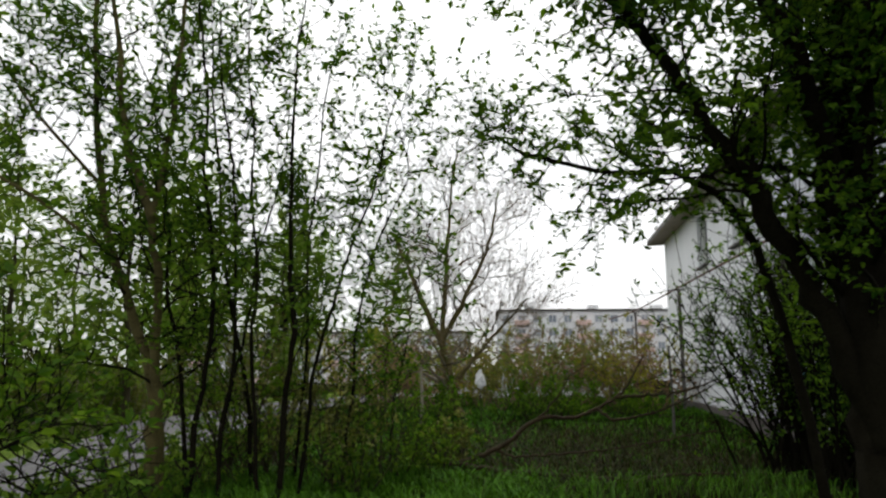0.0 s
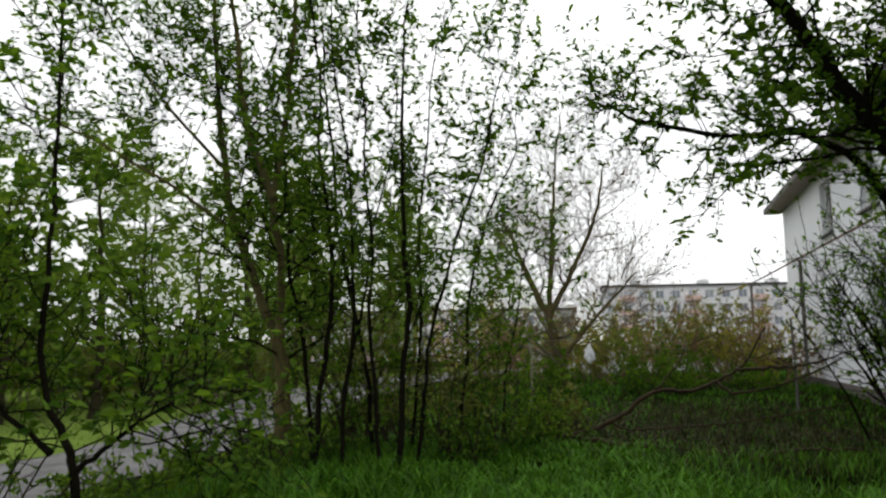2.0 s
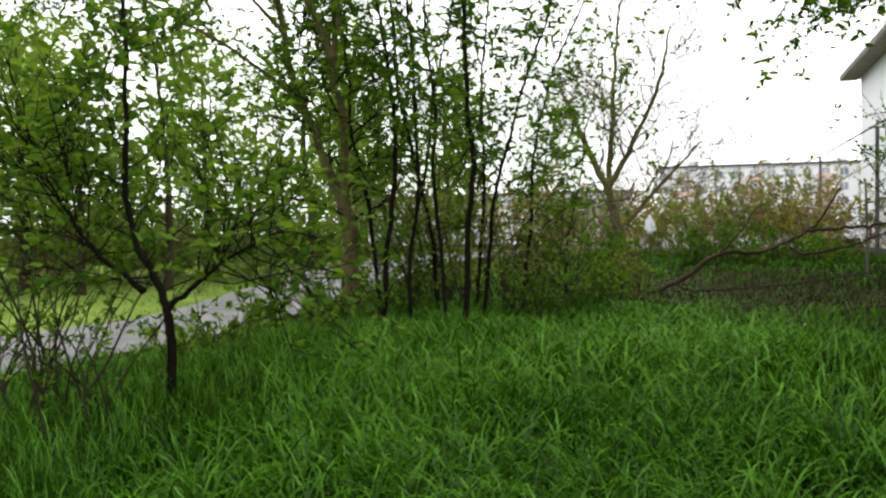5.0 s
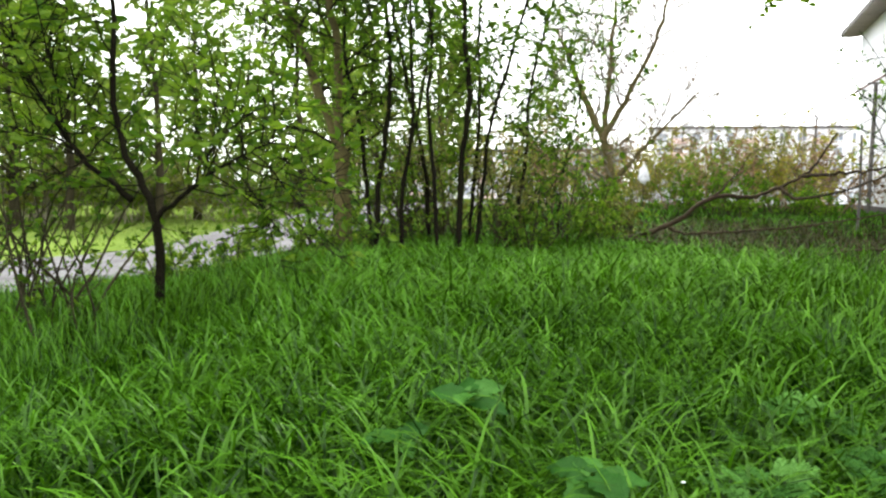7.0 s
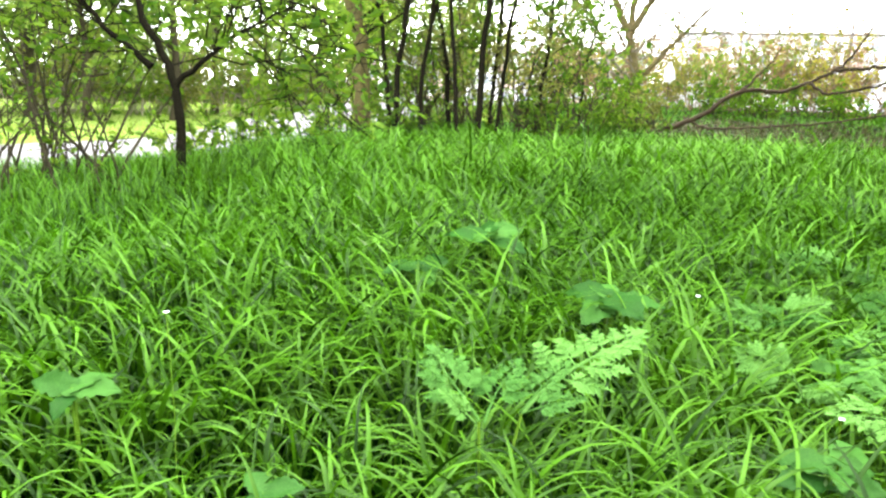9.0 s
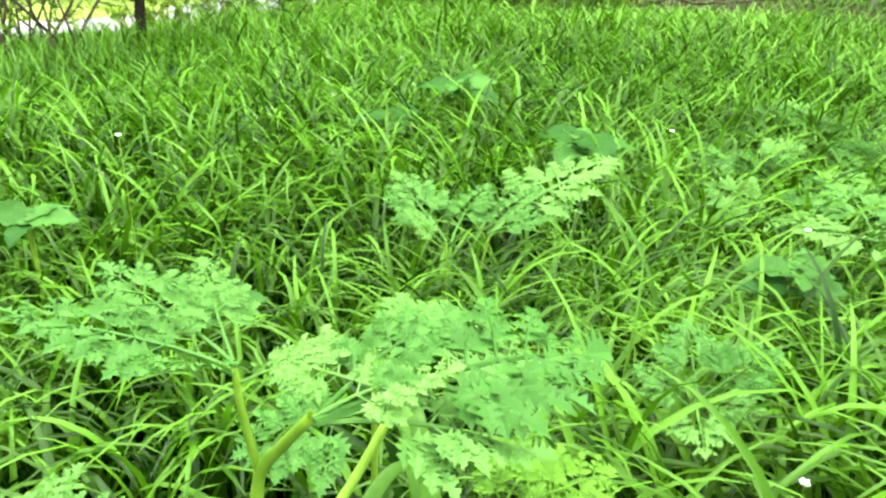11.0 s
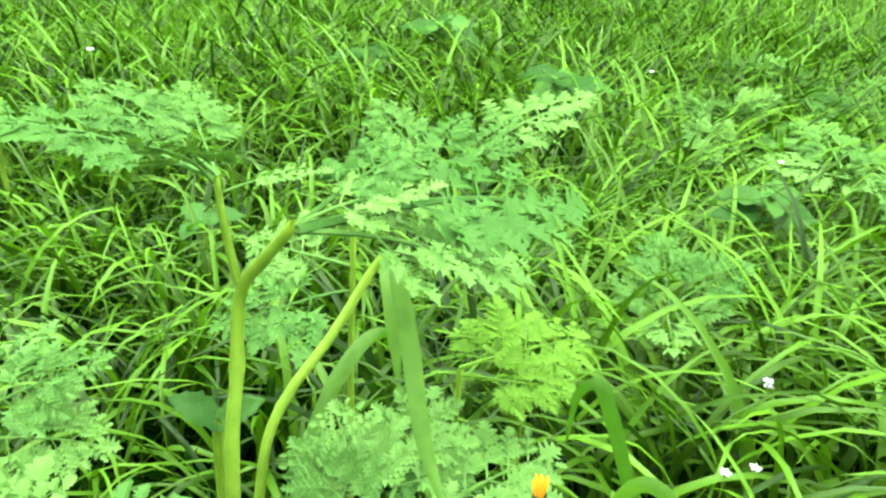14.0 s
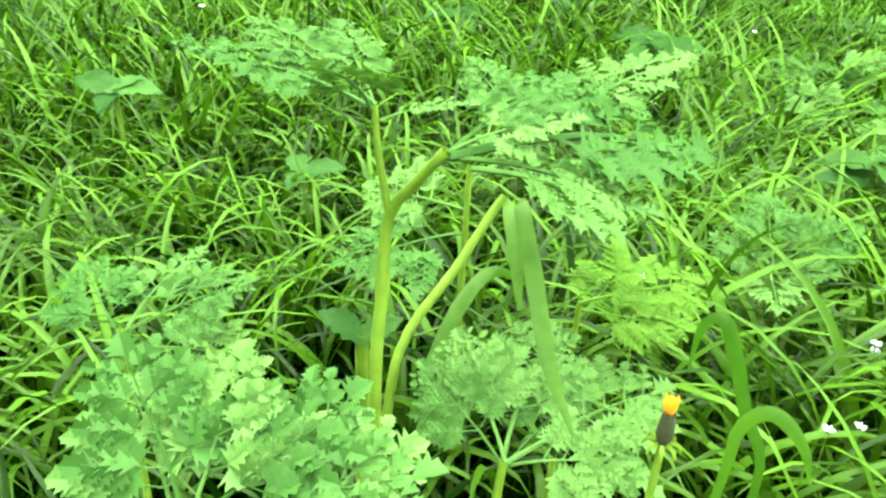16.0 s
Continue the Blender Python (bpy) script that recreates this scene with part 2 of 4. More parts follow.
        a /= np.linalg.norm(a, axis=1, keepdims=True) + 1e-9
        b = np.cross(tan, a)
        ang = np.linspace(0, 2 * np.pi, sides, endpoint=False)
        ring = a[:, None] * np.cos(ang)[None, :, None] + b[:, None] * np.sin(ang)[None, :, None]
        v = (pts[:, None] + ring * radii[:, None, None]).reshape(-1, 3)
        k = len(pts)
        i = np.arange(k - 1)[:, None] * sides + np.arange(sides)[None]
        j = np.arange(k - 1)[:, None] * sides + (np.arange(sides)[None] + 1) % sides
        f = np.stack([i, j, j + sides, i + sides], -1).reshape(-1, 4)
        self.v.append(v)
        self.f.append(f + self.count)
        self.count += len(v)

    def mesh(self, name, mat):
        return mesh_of(name, np.concatenate(self.v), np.concatenate(self.f), mat, True)


def curve_points(pts, n):
    """A smooth line of n points through the given ones (Catmull-Rom)."""
    pts = np.asarray(pts, float)
    p = np.vstack([2 * pts[0] - pts[1], pts, 2 * pts[-1] - pts[-2]])
    out = []
    for s in np.linspace(0, len(pts) - 1, n):
        i = min(int(s), len(pts) - 2)
        t = s - i
        a, b, c, d = p[i : i + 4]
        out.append(0.5 * (2 * b + (c - a) * t + (2 * a - 5 * b + 4 * c - d) * t * t + (3 * b - a - 3 * c + d) * t**3))
    return np.array(out)


def unit(v):
    return v / (np.linalg.norm(v, axis=-1, keepdims=True) + 1e-9)


def leaf_mesh(name, pos, way, size, mat, rng, wide=0.55, up=0.6):
    """Folded, pointed leaves: pos where the stalk ends, way along the blade."""
    n = len(pos)
    normal = rng.normal(size=(n, 3)) * 0.7 + [0, 0, up]
    side = unit(np.cross(way, normal))
    normal = unit(np.cross(side, way))
    L = size[:, None]
    w = L * wide * 0.5
    base, tip = pos, pos + way * L - normal * L * 0.12
    m1 = pos + way * L * 0.35
    m2 = pos + way * L * 0.7
    v = np.stack([base, m1 + side * w + normal * L * 0.1, m2 + side * w * 0.75 + normal * L * 0.05, tip,
                  m2 - side * w * 0.75 + normal * L * 0.05, m1 - side * w + normal * L * 0.1], 1).reshape(-1, 3)
    i = np.arange(n)[:, None] * 6
    f = np.concatenate([i + [[0, 1, 2, 3]], i + [[0, 3, 4, 5]]])
    return mesh_of(name, v, f, mat)


# ---- the lie of the land ----
def smooth(a, b, v):
    t = np.clip((v - a) / (b - a), 0, 1)
    return t * t * (3 - 2 * t)


def ground_z(x, y):
    x, y = np.asarray(x, float), np.asarray(y, float)
    bank = smooth(-5.2, -3.0, x + 0.18 * np.clip(y - 8, 0, 20))
    rise = 0.15 * smooth(2.2, 4.2, y) + 0.12 * smooth(4, 8.5, y) + 0.22 * smooth(8, 20, y)
    far = smooth(30, 90, np.hypot(x, y))
    wave = 0.03 * np.sin(1.3 * x + 0.7) * np.cos(1.1 * y) + 0.02 * np.sin(2.9 * x + 1.7 * y)
    return (bank * (rise + wave) + (1 - bank) * -0.06) * (1 - far) - 1.3 * far


ROAD = curve_points([(-13, -14), (-10.2, -3), (-8.6, 3.5), (-7.35, 7.2), (-6.4, 10.5), (-6.0, 14), (-5.7, 18), (-5.1, 22), (-3.8, 26.5), (-1.0, 32), (5, 38)], 60)


def road_distance(x, y):
    p = np.stack([np.ravel(x), np.ravel(y)], 1)
    return np.sqrt(((p[:, None] - ROAD[None]) ** 2).sum(-1)).min(1).reshape(np.shape(x))


def build_ground():
    t = np.sign(np.linspace(-1, 1, 161)) * np.abs(np.linspace(-1, 1, 161)) ** 3.2
    gx, gy = np.meshgrid(t * 1800, t * 1800 + 4)
    gz = ground_z(gx, gy)
    v = np.stack([gx, gy, gz], -1).reshape(-1, 3)
    i = (np.arange(160)[:, None] * 161 + np.arange(160)[None]).ravel()
    f = np.stack([i, i + 1, i + 162, i + 161], 1)
    tagged(new("ground", mesh_of("ground", v, f, M_SOIL_SHADED, True)), "soil under uncut meadow grass, with the grass's shade put into its colour", "ground", kind="structure")


def build_road():
    line = ROAD
    tan = unit(np.gradient(line, axis=0))
    nor = np.stack([-tan[:, 1], tan[:, 0]], 1)
    rng = np.random.default_rng(5)
    cols = np.array([-1.62, -1.5, -0.8, 0, 0.8, 1.5, 1.62]) * (0.86 + 0.3 * (1 - smooth(4, 10, line[:, 1:2])))
    wob = rng.normal(size=(len(line), 1)) * 0.06 * np.array([[1, 1, 0, 0, 0, 1, 1]])
    xy = line[:, None] + nor[:, None] * (cols + wob)[..., None]
    z = ground_z(xy[..., 0], xy[..., 1])[:, 1:-1].max(1, keepdims=True) + 0.03 + np.array([-0.1, -0.02, 0.0, 0.01, 0.0, -0.02, -0.1])[None]
    v = np.concatenate([xy, z[..., None]], -1).reshape(-1, 3)
    k = cols.shape[1]
    i = (np.arange(len(line) - 1)[:, None] * k + np.arange(k - 1)[None]).ravel()
    f = np.stack([i, i + 1, i + k + 1, i + k], 1)
    tagged(new("road", mesh_of("road", v, f, M_ROAD, True)), "worn grey asphalt lane with broken edges", "road", kind="structure")


def build_lawn():
    """Short turf on the far side of the lane, up to the trees."""
    tan = unit(np.gradient(ROAD, axis=0))
    nor = np.stack([-tan[:, 1], tan[:, 0]], 1)
    off = np.array([1.25, 1.7, 2.5, 4, 6, 9, 13, 18, 24])
    xy = ROAD[:, None] + nor[:, None] * off[None, :, None]
    z = ground_z(xy[..., 0], xy[..., 1]) + 0.02 + 0.02 * np.sin(1.7 * xy[..., 0]) * np.sin(2.3 * xy[..., 1])
    v = np.concatenate([xy, z[..., None]], -1).reshape(-1, 3)
    k = len(off)
    i = (np.arange(len(ROAD) - 1)[:, None] * k + np.arange(k - 1)[None]).ravel()
    tagged(new("lawn", mesh_of("lawn", v, np.stack([i, i + 1, i + k + 1, i + k], 1), M_TURF, True)), "short bright green turf beyond the lane", "lawn", kind="structure")


build_ground()
build_road()
build_lawn()


# ---- grass ----
def blades(name, xy, rise, over, width, seg, mat, rng, label, az=None, droop=(1.1, 3.1), keel=False, tilt=0.14):
    """Grass blades rooted at xy: each stands up for its rise, then arches over, tapering to a point."""
    n = len(xy)
    thin = np.maximum(1 - smooth(-2.6, -1.9, xy[:, 0]), 0.7 * smooth(0.9, 1.7, xy[:, 0]) * smooth(2.5, 3.4, xy[:, 1]))   # finer, straighter blades
    low = 0.55 + 0.45 * smooth(-3.7, -2.5, xy[:, 0])
    rise, over, width = rise * low, over * low * (1 - 0.5 * thin), width * (1 - 0.45 * thin)
    height = rise + over
    root = np.column_stack([xy, ground_z(xy[:, 0], xy[:, 1]) - 0.01])
    az = rng.uniform(0, 2 * np.pi, n) if az is None else az
    th0 = np.abs(rng.normal(0, tilt, n)) + 0.03
    curl = rng.uniform(*droop, n) * (1 - 0.5 * thin)
    s = np.linspace(0, 1, seg + 1)
    theta = np.minimum(th0[:, None] + curl[:, None] * s[None] ** 2.6, 2.95)
    step = height[:, None] / seg
    out = np.concatenate([np.zeros((n, 1)), np.cumsum(np.sin(theta[:, 1:]) * step, 1)], 1)
    up = np.concatenate([np.zeros((n, 1)), np.cumsum(np.cos(theta[:, 1:]) * step, 1)], 1)
    turn = az[:, None] + s[None] * rng.normal(0, 0.35, n)[:, None]
    line = np.empty((n, seg + 1, 3))
    line[..., 0] = root[:, None, 0] + np.cos(turn) * out
    line[..., 1] = root[:, None, 1] + np.sin(turn) * out
    line[..., 2] = root[:, 2, None] + up
    tw = turn + np.pi / 2 + rng.normal(0, 0.25, n)[:, None] + s[None] * rng.normal(0, 0.4, n)[:, None]
    side = np.stack([np.cos(tw), np.sin(tw), np.zeros_like(tw)], -1)
    w = width[:, None] * (np.minimum(1, 0.55 + 1.2 * s) * (1 - s**3.2) ** 0.8)[None] * 0.5
    left, right = line + side * w[..., None], line - side * w[..., None]
    if keel:
        mid = line.copy()
        mid[..., 2] -= w * 0.5
        v = np.stack([left, mid, right], 2).reshape(-1, 3)
        i = (np.arange(n)[:, None] * (seg + 1) + np.arange(seg)[None]).ravel() * 3
        f = np.concatenate([np.stack([i, i + 1, i + 4, i + 3], 1), np.stack([i + 1, i + 2, i + 5, i + 4], 1)])
    else:
        v = np.stack([left, right], 2).reshape(-1, 3)
        i = (np.arange(n)[:, None] * (seg + 1) + np.arange(seg)[None]).ravel() * 2
        f = np.stack([i, i + 1, i + 3, i + 2], 1)
    return tagged(new(name, mesh_of(name, v, f, mat, True)), label, "grass", kind="stuff")


def scatter(rng, r0, r1, a0, a1, density):
    """Places in a fan round the origin; angles in degrees from +y, clockwise."""
    area = math.pi * (r1 * r1 - r0 * r0) * (a1 - a0) / 360
    n = int(area * density)
    r = np.sqrt(rng.uniform(r0 * r0, r1 * r1, n))
    a = np.radians(rng.uniform(a0, a1, n))
    return np.stack([r * np.sin(a), r * np.cos(a)], 1)


def tufts(rng, xy, share=0.7, size=12, spread=0.03):
    """Pulls places together into tufts; gives also the way in which each blade leans, outwards from its tuft."""
    n = max(1, len(xy) // size)
    seeds = xy[rng.integers(0, len(xy), n)]
    x, y = seeds[:, 0], seeds[:, 1]
    common = 2.2 * np.sin(2.1 * x + 1.3 * y) + 2.0 * np.sin(3.3 * y - 2.4 * x + 1.0) + rng.normal(0, 0.5, n)       # the sward leans one way over a stretch
    az = rng.uniform(0, 2 * np.pi, len(xy))
    pick = np.flatnonzero(rng.random(len(xy)) < share)
    own = rng.integers(0, n, len(pick))
    off = rng.normal(0, spread, (len(pick), 2)) + 1.5 * spread * np.stack([np.cos(common[own]), np.sin(common[own])], 1)
    out = xy.copy()
    out[pick] = seeds[own] + off
    az[pick] = np.arctan2(off[:, 1], off[:, 0]) + rng.normal(0, 0.35, len(pick))
    cross = np.flatnonzero(rng.random(len(out)) < 0.35)
    az[cross] = np.pi * (rng.random(len(cross)) < 0.5) + rng.normal(0, 0.5, len(cross))
    return out, az


def patch(x, y):
    return 0.5 + 0.25 * np.sin(1.9 * x + 0.8 * y) + 0.25 * np.sin(2.7 * y - 1.1 * x + 1)


def build_grass():
    rng = np.random.default_rng(11)
    label = "long uncut arching green grass on a bank"
    # round the path's start and end
    a, az = tufts(rng, scatter(rng, 0.10, 1.5, -75, 60, 1800))
    k = (0.82 + 0.3 * patch(a[:, 0], a[:, 1])) * (0.5 + 0.5 * smooth(0.25, 0.65, np.hypot(a[:, 0] + 0.05, a[:, 1])))
    blades("meadow_grass", a, rng.uniform(0.11, 0.29, len(a)) * k, rng.uniform(0.10, 0.22, len(a)) * k, rng.uniform(0.006, 0.0135, len(a)), 11, M_GRASS, rng, label, az, keel=True)
    a, az = tufts(rng, scatter(rng, 1.5, 4.2, -66, 50, 1600), spread=0.04)
    k = 0.82 + 0.3 * patch(a[:, 0], a[:, 1])
    blades("meadow_grass", a, rng.uniform(0.16, 0.36, len(a)) * k, rng.uniform(0.13, 0.26, len(a)) * k, rng.uniform(0.007, 0.015, len(a)), 8, M_GRASS, rng, label, az)
    a, az = tufts(rng, scatter(rng, 4.2, 9.5, -56, 42, 520), spread=0.06)
    keep = (road_distance(a[:, 0], a[:, 1]) > 1.75) & (a[:, 0] > -6.2)
    keep &= rng.random(len(a)) > 0.55 * smooth(0.2, 1.2, a[:, 0]) * smooth(6.3, 7.2, a[:, 1])
    a, az = a[keep], az[keep]
    k = (0.82 + 0.3 * patch(a[:, 0], a[:, 1])) * (1 - 0.45 * smooth(5.4, 7.4, a[:, 1]))
    blades("meadow_grass", a, rng.uniform(0.20, 0.42, len(a)) * k, rng.uniform(0.12, 0.30, len(a)) * k, rng.uniform(0.009, 0.019, len(a)), 5, M_GRASS_PALE_LIT, rng, label, az)
    # the short dense growth beneath, with the gaps' shade put into its colour
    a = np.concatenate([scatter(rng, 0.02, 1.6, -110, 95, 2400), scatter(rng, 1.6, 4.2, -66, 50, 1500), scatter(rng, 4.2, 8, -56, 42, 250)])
    blades("undergrowth", a, rng.uniform(0.06, 0.18, len(a)), rng.uniform(0.04, 0.12, len(a)), rng.uniform(0.008, 0.016, len(a)), 3, M_UNDER_SHADE, rng, "short dense grass under the long blades, their shade put into its colour", tilt=0.4)
    a = scatter(rng, 9.5, 30, -30, 36, 160)
    a = a[(road_distance(a[:, 0], a[:, 1]) > 1.5) & (a[:, 0] > -6)]
    a = a[(rng.random(len(a)) > 0.45) | (a[:, 0] < -0.3) | (a[:, 1] > 17)]
    blades("meadow_grass", a, rng.uniform(0.05, 0.13, len(a)), rng.uniform(0.05, 0.10, len(a)), rng.uniform(0.02, 0.035, len(a)), 3, M_GRASS, rng, "shaded grass under the trees")
    a = scatter(rng, 7, 36, -70, -4, 45)
    a = a[(road_distance(a[:, 0], a[:, 1]) > 1.45) & (a[:, 0] < np.interp(a[:, 1], ROAD[:, 1], ROAD[:, 0]))]
    blades("lawn_grass", a, rng.uniform(0.08, 0.16, len(a)), rng.uniform(0.03, 0.08, len(a)), rng.uniform(0.03, 0.06, len(a)), 2, M_GRASS_FAR, rng, "short sunlit grass beyond the lane", droop=(0.6, 1.6))
    # beside and behind the path
    a = np.concatenate([scatter(rng, 0.4, 4, 60, 285, 260), scatter(rng, 4, 13, 46, 295, 30)])
    a = a[road_distance(a[:, 0], a[:, 1]) > 1.75]
    blades("meadow_grass", a, rng.uniform(0.18, 0.35, len(a)), rng.uniform(0.1, 0.22, len(a)), rng.uniform(0.014, 0.026, len(a)), 3, M_GRASS, rng, label)


build_grass()


def build_limb_shade():
    """Added dark stalks round the fallen limb: the trees' shade put into their colour."""
    rng = np.random.default_rng(12)
    a = np.column_stack([rng.normal(2.2, 1.3, 7000), rng.triangular(7.5, 9.5, 16.0, 7000)])
    blades("dry_stalks", a, rng.uniform(0.08, 0.2, len(a)), rng.uniform(0.05, 0.15, len(a)), rng.uniform(0.010, 0.02, len(a)), 3, M_SHADE_STALKS, rng, "added dark brown-green stalks standing in for shade round the fallen limb", tilt=0.5)


build_limb_shade()


# ---- trees ----
def grow(rng, p, d, length, n, wobble, lift):
    """A wandering line of n + 1 points."""
    pts, d = [np.array(p, float)], unit(np.array(d, float))
    for _ in range(n):
        d = unit(d + rng.normal(0, wobble, 3) + [0, 0, lift])
        pts.append(pts[-1] + d * length / n)
    return np.array(pts)


def along(line, s):
    """The place and the way at the part s of a line."""
    k = s * (len(line) - 1)
    i = min(int(k), len(line) - 2)
    return line[i] + (line[i + 1] - line[i]) * (k - i), unit(line[i + 1] - line[i])


def tree(name, base, stems, label, bark, leaf, seed, limbs=10, limb_len=1.2, twigs=7, twig_len=0.5, leaves=12, leaf_size=0.055,
         start=0.3, lift=0.06, spread=1.0, group="", leaf_up=0.6, category="tree", limb_r=0.35, wobble=0.16, twig_mat=None):
    """A tree: stems as (line, radius at foot, radius at top), with limbs, twigs and a crown of small leaves. Lines lie in the world."""
    rng = np.random.default_rng(seed)
    base = np.array([base[0], base[1], float(ground_z(base[0], base[1])) - 0.03])
    root = thing(name, base, label, category, group)
    wood, crown = Tubes(), []
    for line, r0, r1 in stems:
        line = curve_points(line, 4 * len(line)) - base
        line[1:-1] += rng.normal(0, r0 * 0.25, (len(line) - 2, 3))
        trunk = Tubes()
        s = np.linspace(0, 1, len(line))
        radii = r1 + (r0 - r1) * (1 - s) ** 0.8
        radii[0] *= 1.35
        radii *= 1 + rng.normal(0, 0.05, len(radii))
        trunk.add(line, radii, 10)
        part("trunk", trunk.mesh("trunk", bark), bark, root)
        for k in range(limbs):
            f = start + (1 - start) * (k + rng.random()) / limbs
            p, d = along(line, f)
            out = rng.normal(size=3)
            out = unit(out - d * (out @ d))
            d2 = unit(d * rng.uniform(0.3, 0.9) + out * spread)
            ln = limb_len * rng.uniform(0.6, 1.25) * (1.15 - 0.6 * f)
            limb = grow(rng, p, d2, ln, 6, wobble, lift)
            r = max(0.006, (r1 + (r0 - r1) * (1 - f)) * limb_r)
            wood.add(limb, np.linspace(r, 0.0035, 7), 5)
            ends = [(limb, 0.0)]
            for _ in range(twigs):
                p2, d3 = along(limb, rng.uniform(0.2, 1.0))
                o2 = unit(rng.normal(size=3) + [0, 0, 0.2])
                tw = grow(rng, p2, unit(d3 * 0.8 + o2 * 0.9), twig_len * rng.uniform(0.5, 1.3), 3, 0.25, lift)
                wood.add(tw, np.linspace(0.0045, 0.0018, 4), 3)
                ends.append((tw, 1.0))
            for tw, kind in ends:
                for _ in range(int(leaves * rng.uniform(0.5, 1.4)) if kind else leaves // 2):
                    p3, d4 = along(tw, rng.uniform(0.25, 1.0))
                    w = unit(d4 * 0.4 + rng.normal(size=3) * [0.9, 0.9, 0.4])
                    crown.append((*p3, *w))
    part("branchwork", wood.mesh("branchwork", twig_mat or bark), bark, root, "", "stuff")
    if crown and leaves:
        crown = np.array(crown)
        size = rng.uniform(0.6, 1.3, len(crown)) * leaf_size
        part("crown", leaf_mesh("crown", crown[:, :3], crown[:, 3:], size, leaf, rng, up=leaf_up), leaf, root, "small fresh green leaves", "stuff")
    return root


# the forked tree and the thin stems beside it
def gz(x, y):
    return float(ground_z(x, y))


tree("forked_tree", (-3.1, 7.9),
     [([(-3.10, 7.9, 0.1), (-3.12, 7.9, 0.9), (-3.2, 7.95, 1.55), (-3.75, 8.05, 2.9), (-4.05, 8.2, 3.8), (-4.25, 8.3, 5.2), (-4.45, 8.4, 7.2)], 0.070, 0.022),
      ([(-3.05, 7.95, 0.1), (-3.08, 7.95, 0.9), (-3.12, 7.9, 1.55), (-3.14, 7.85, 2.6), (-3.22, 7.8, 3.3), (-3.05, 7.8, 4.6), (-2.9, 7.7, 6.8)], 0.066, 0.018),
      ([(-3.22, 7.8, 3.3), (-3.6, 7.85, 4.2), (-3.85, 7.9, 5.6), (-4.1, 7.9, 7.3)], 0.05, 0.015),
      ([(-3.75, 8.05, 2.9), (-4.5, 7.8, 3.5), (-5.5, 7.6, 4.1), (-6.5, 7.5, 4.6)], 0.028, 0.008),
      ([(-4.05, 8.2, 3.8), (-4.9, 8.0, 4.8), (-5.8, 7.9, 6.2)], 0.026, 0.008)],
     "forked tree with lichen-yellow bark and small fresh leaves", M_BARK_YELLOW, M_LEAF, 21, limbs=24, limb_len=1.9, twigs=11, twig_len=0.6, leaves=11, leaf_size=0.072, start=0.3, wobble=0.24, twig_mat=M_BARK_DARK_SHADED, leaf_up=1.1)
STEMS = [(-2.80, 8.1, -0.75, 5.4, 0.034), (-2.62, 7.7, -0.35, 6.2, 0.042), (-2.42, 8.0, 0.30, 4.6, 0.026), (-2.15, 8.3, -0.7, 6.4, 0.036), (-2.30, 7.6, 0.55, 5.2, 0.030),
         (-1.66, 7.6, 0.15, 6.0, 0.045), (-1.52, 7.8, 0.8, 4.8, 0.030), (-1.85, 7.5, -0.35, 5.6, 0.030), (-1.15, 8.3, 0.5, 4.2, 0.026), (-0.78, 10.2, 0.15, 3.4, 0.022), (-1.75, 8.6, 0.9, 5.4, 0.028)]
rngs = np.random.default_rng(39)
for i, (x, y, lean, h, r) in enumerate(STEMS):
    g = gz(x, y)
    bend = np.cumsum(rngs.normal(0, 0.13, (7, 2)), 0) * np.linspace(0.3, 1, 7)[:, None]
    line = [(x, y, g)] + [(x + lean * (k / 7) ** 1.2 + bend[k - 1, 0], y + bend[k - 1, 1], g + h * k / 7) for k in range(1, 8)]
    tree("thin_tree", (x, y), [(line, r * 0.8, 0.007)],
         "slender young tree with dark bark and sparse small leaves", M_BARK_DARK_SHADED, M_LEAF, 40 + i, limbs=16, limb_len=1.6, twigs=10, twig_len=0.5, leaves=10, leaf_size=0.07, start=0.22, wobble=0.28,
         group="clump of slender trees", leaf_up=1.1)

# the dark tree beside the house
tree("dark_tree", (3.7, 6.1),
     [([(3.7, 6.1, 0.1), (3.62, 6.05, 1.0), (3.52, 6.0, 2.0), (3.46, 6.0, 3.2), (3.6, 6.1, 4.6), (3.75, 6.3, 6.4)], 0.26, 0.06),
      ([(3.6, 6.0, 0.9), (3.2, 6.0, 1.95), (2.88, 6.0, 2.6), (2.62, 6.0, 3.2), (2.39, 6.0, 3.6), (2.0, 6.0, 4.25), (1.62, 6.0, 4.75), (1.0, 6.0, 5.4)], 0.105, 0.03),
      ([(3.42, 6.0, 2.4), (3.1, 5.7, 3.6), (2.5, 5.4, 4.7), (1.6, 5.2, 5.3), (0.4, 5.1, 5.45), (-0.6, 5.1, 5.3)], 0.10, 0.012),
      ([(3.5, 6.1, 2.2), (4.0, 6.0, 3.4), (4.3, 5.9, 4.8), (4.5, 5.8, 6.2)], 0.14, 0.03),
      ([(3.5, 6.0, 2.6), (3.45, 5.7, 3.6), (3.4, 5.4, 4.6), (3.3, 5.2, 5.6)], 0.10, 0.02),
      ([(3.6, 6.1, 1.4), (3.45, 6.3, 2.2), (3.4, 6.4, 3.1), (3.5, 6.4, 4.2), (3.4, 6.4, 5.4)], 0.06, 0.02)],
     "old dark-barked spreading tree with arching limbs", M_BARK_DARK_SHADED, M_LEAF, 77, limbs=46, limb_len=1.5, twigs=15, twig_len=0.55, leaves=11, leaf_size=0.07, wobble=0.26, start=0.36, lift=0.03, limb_r=0.24, leaf_up=1.0)
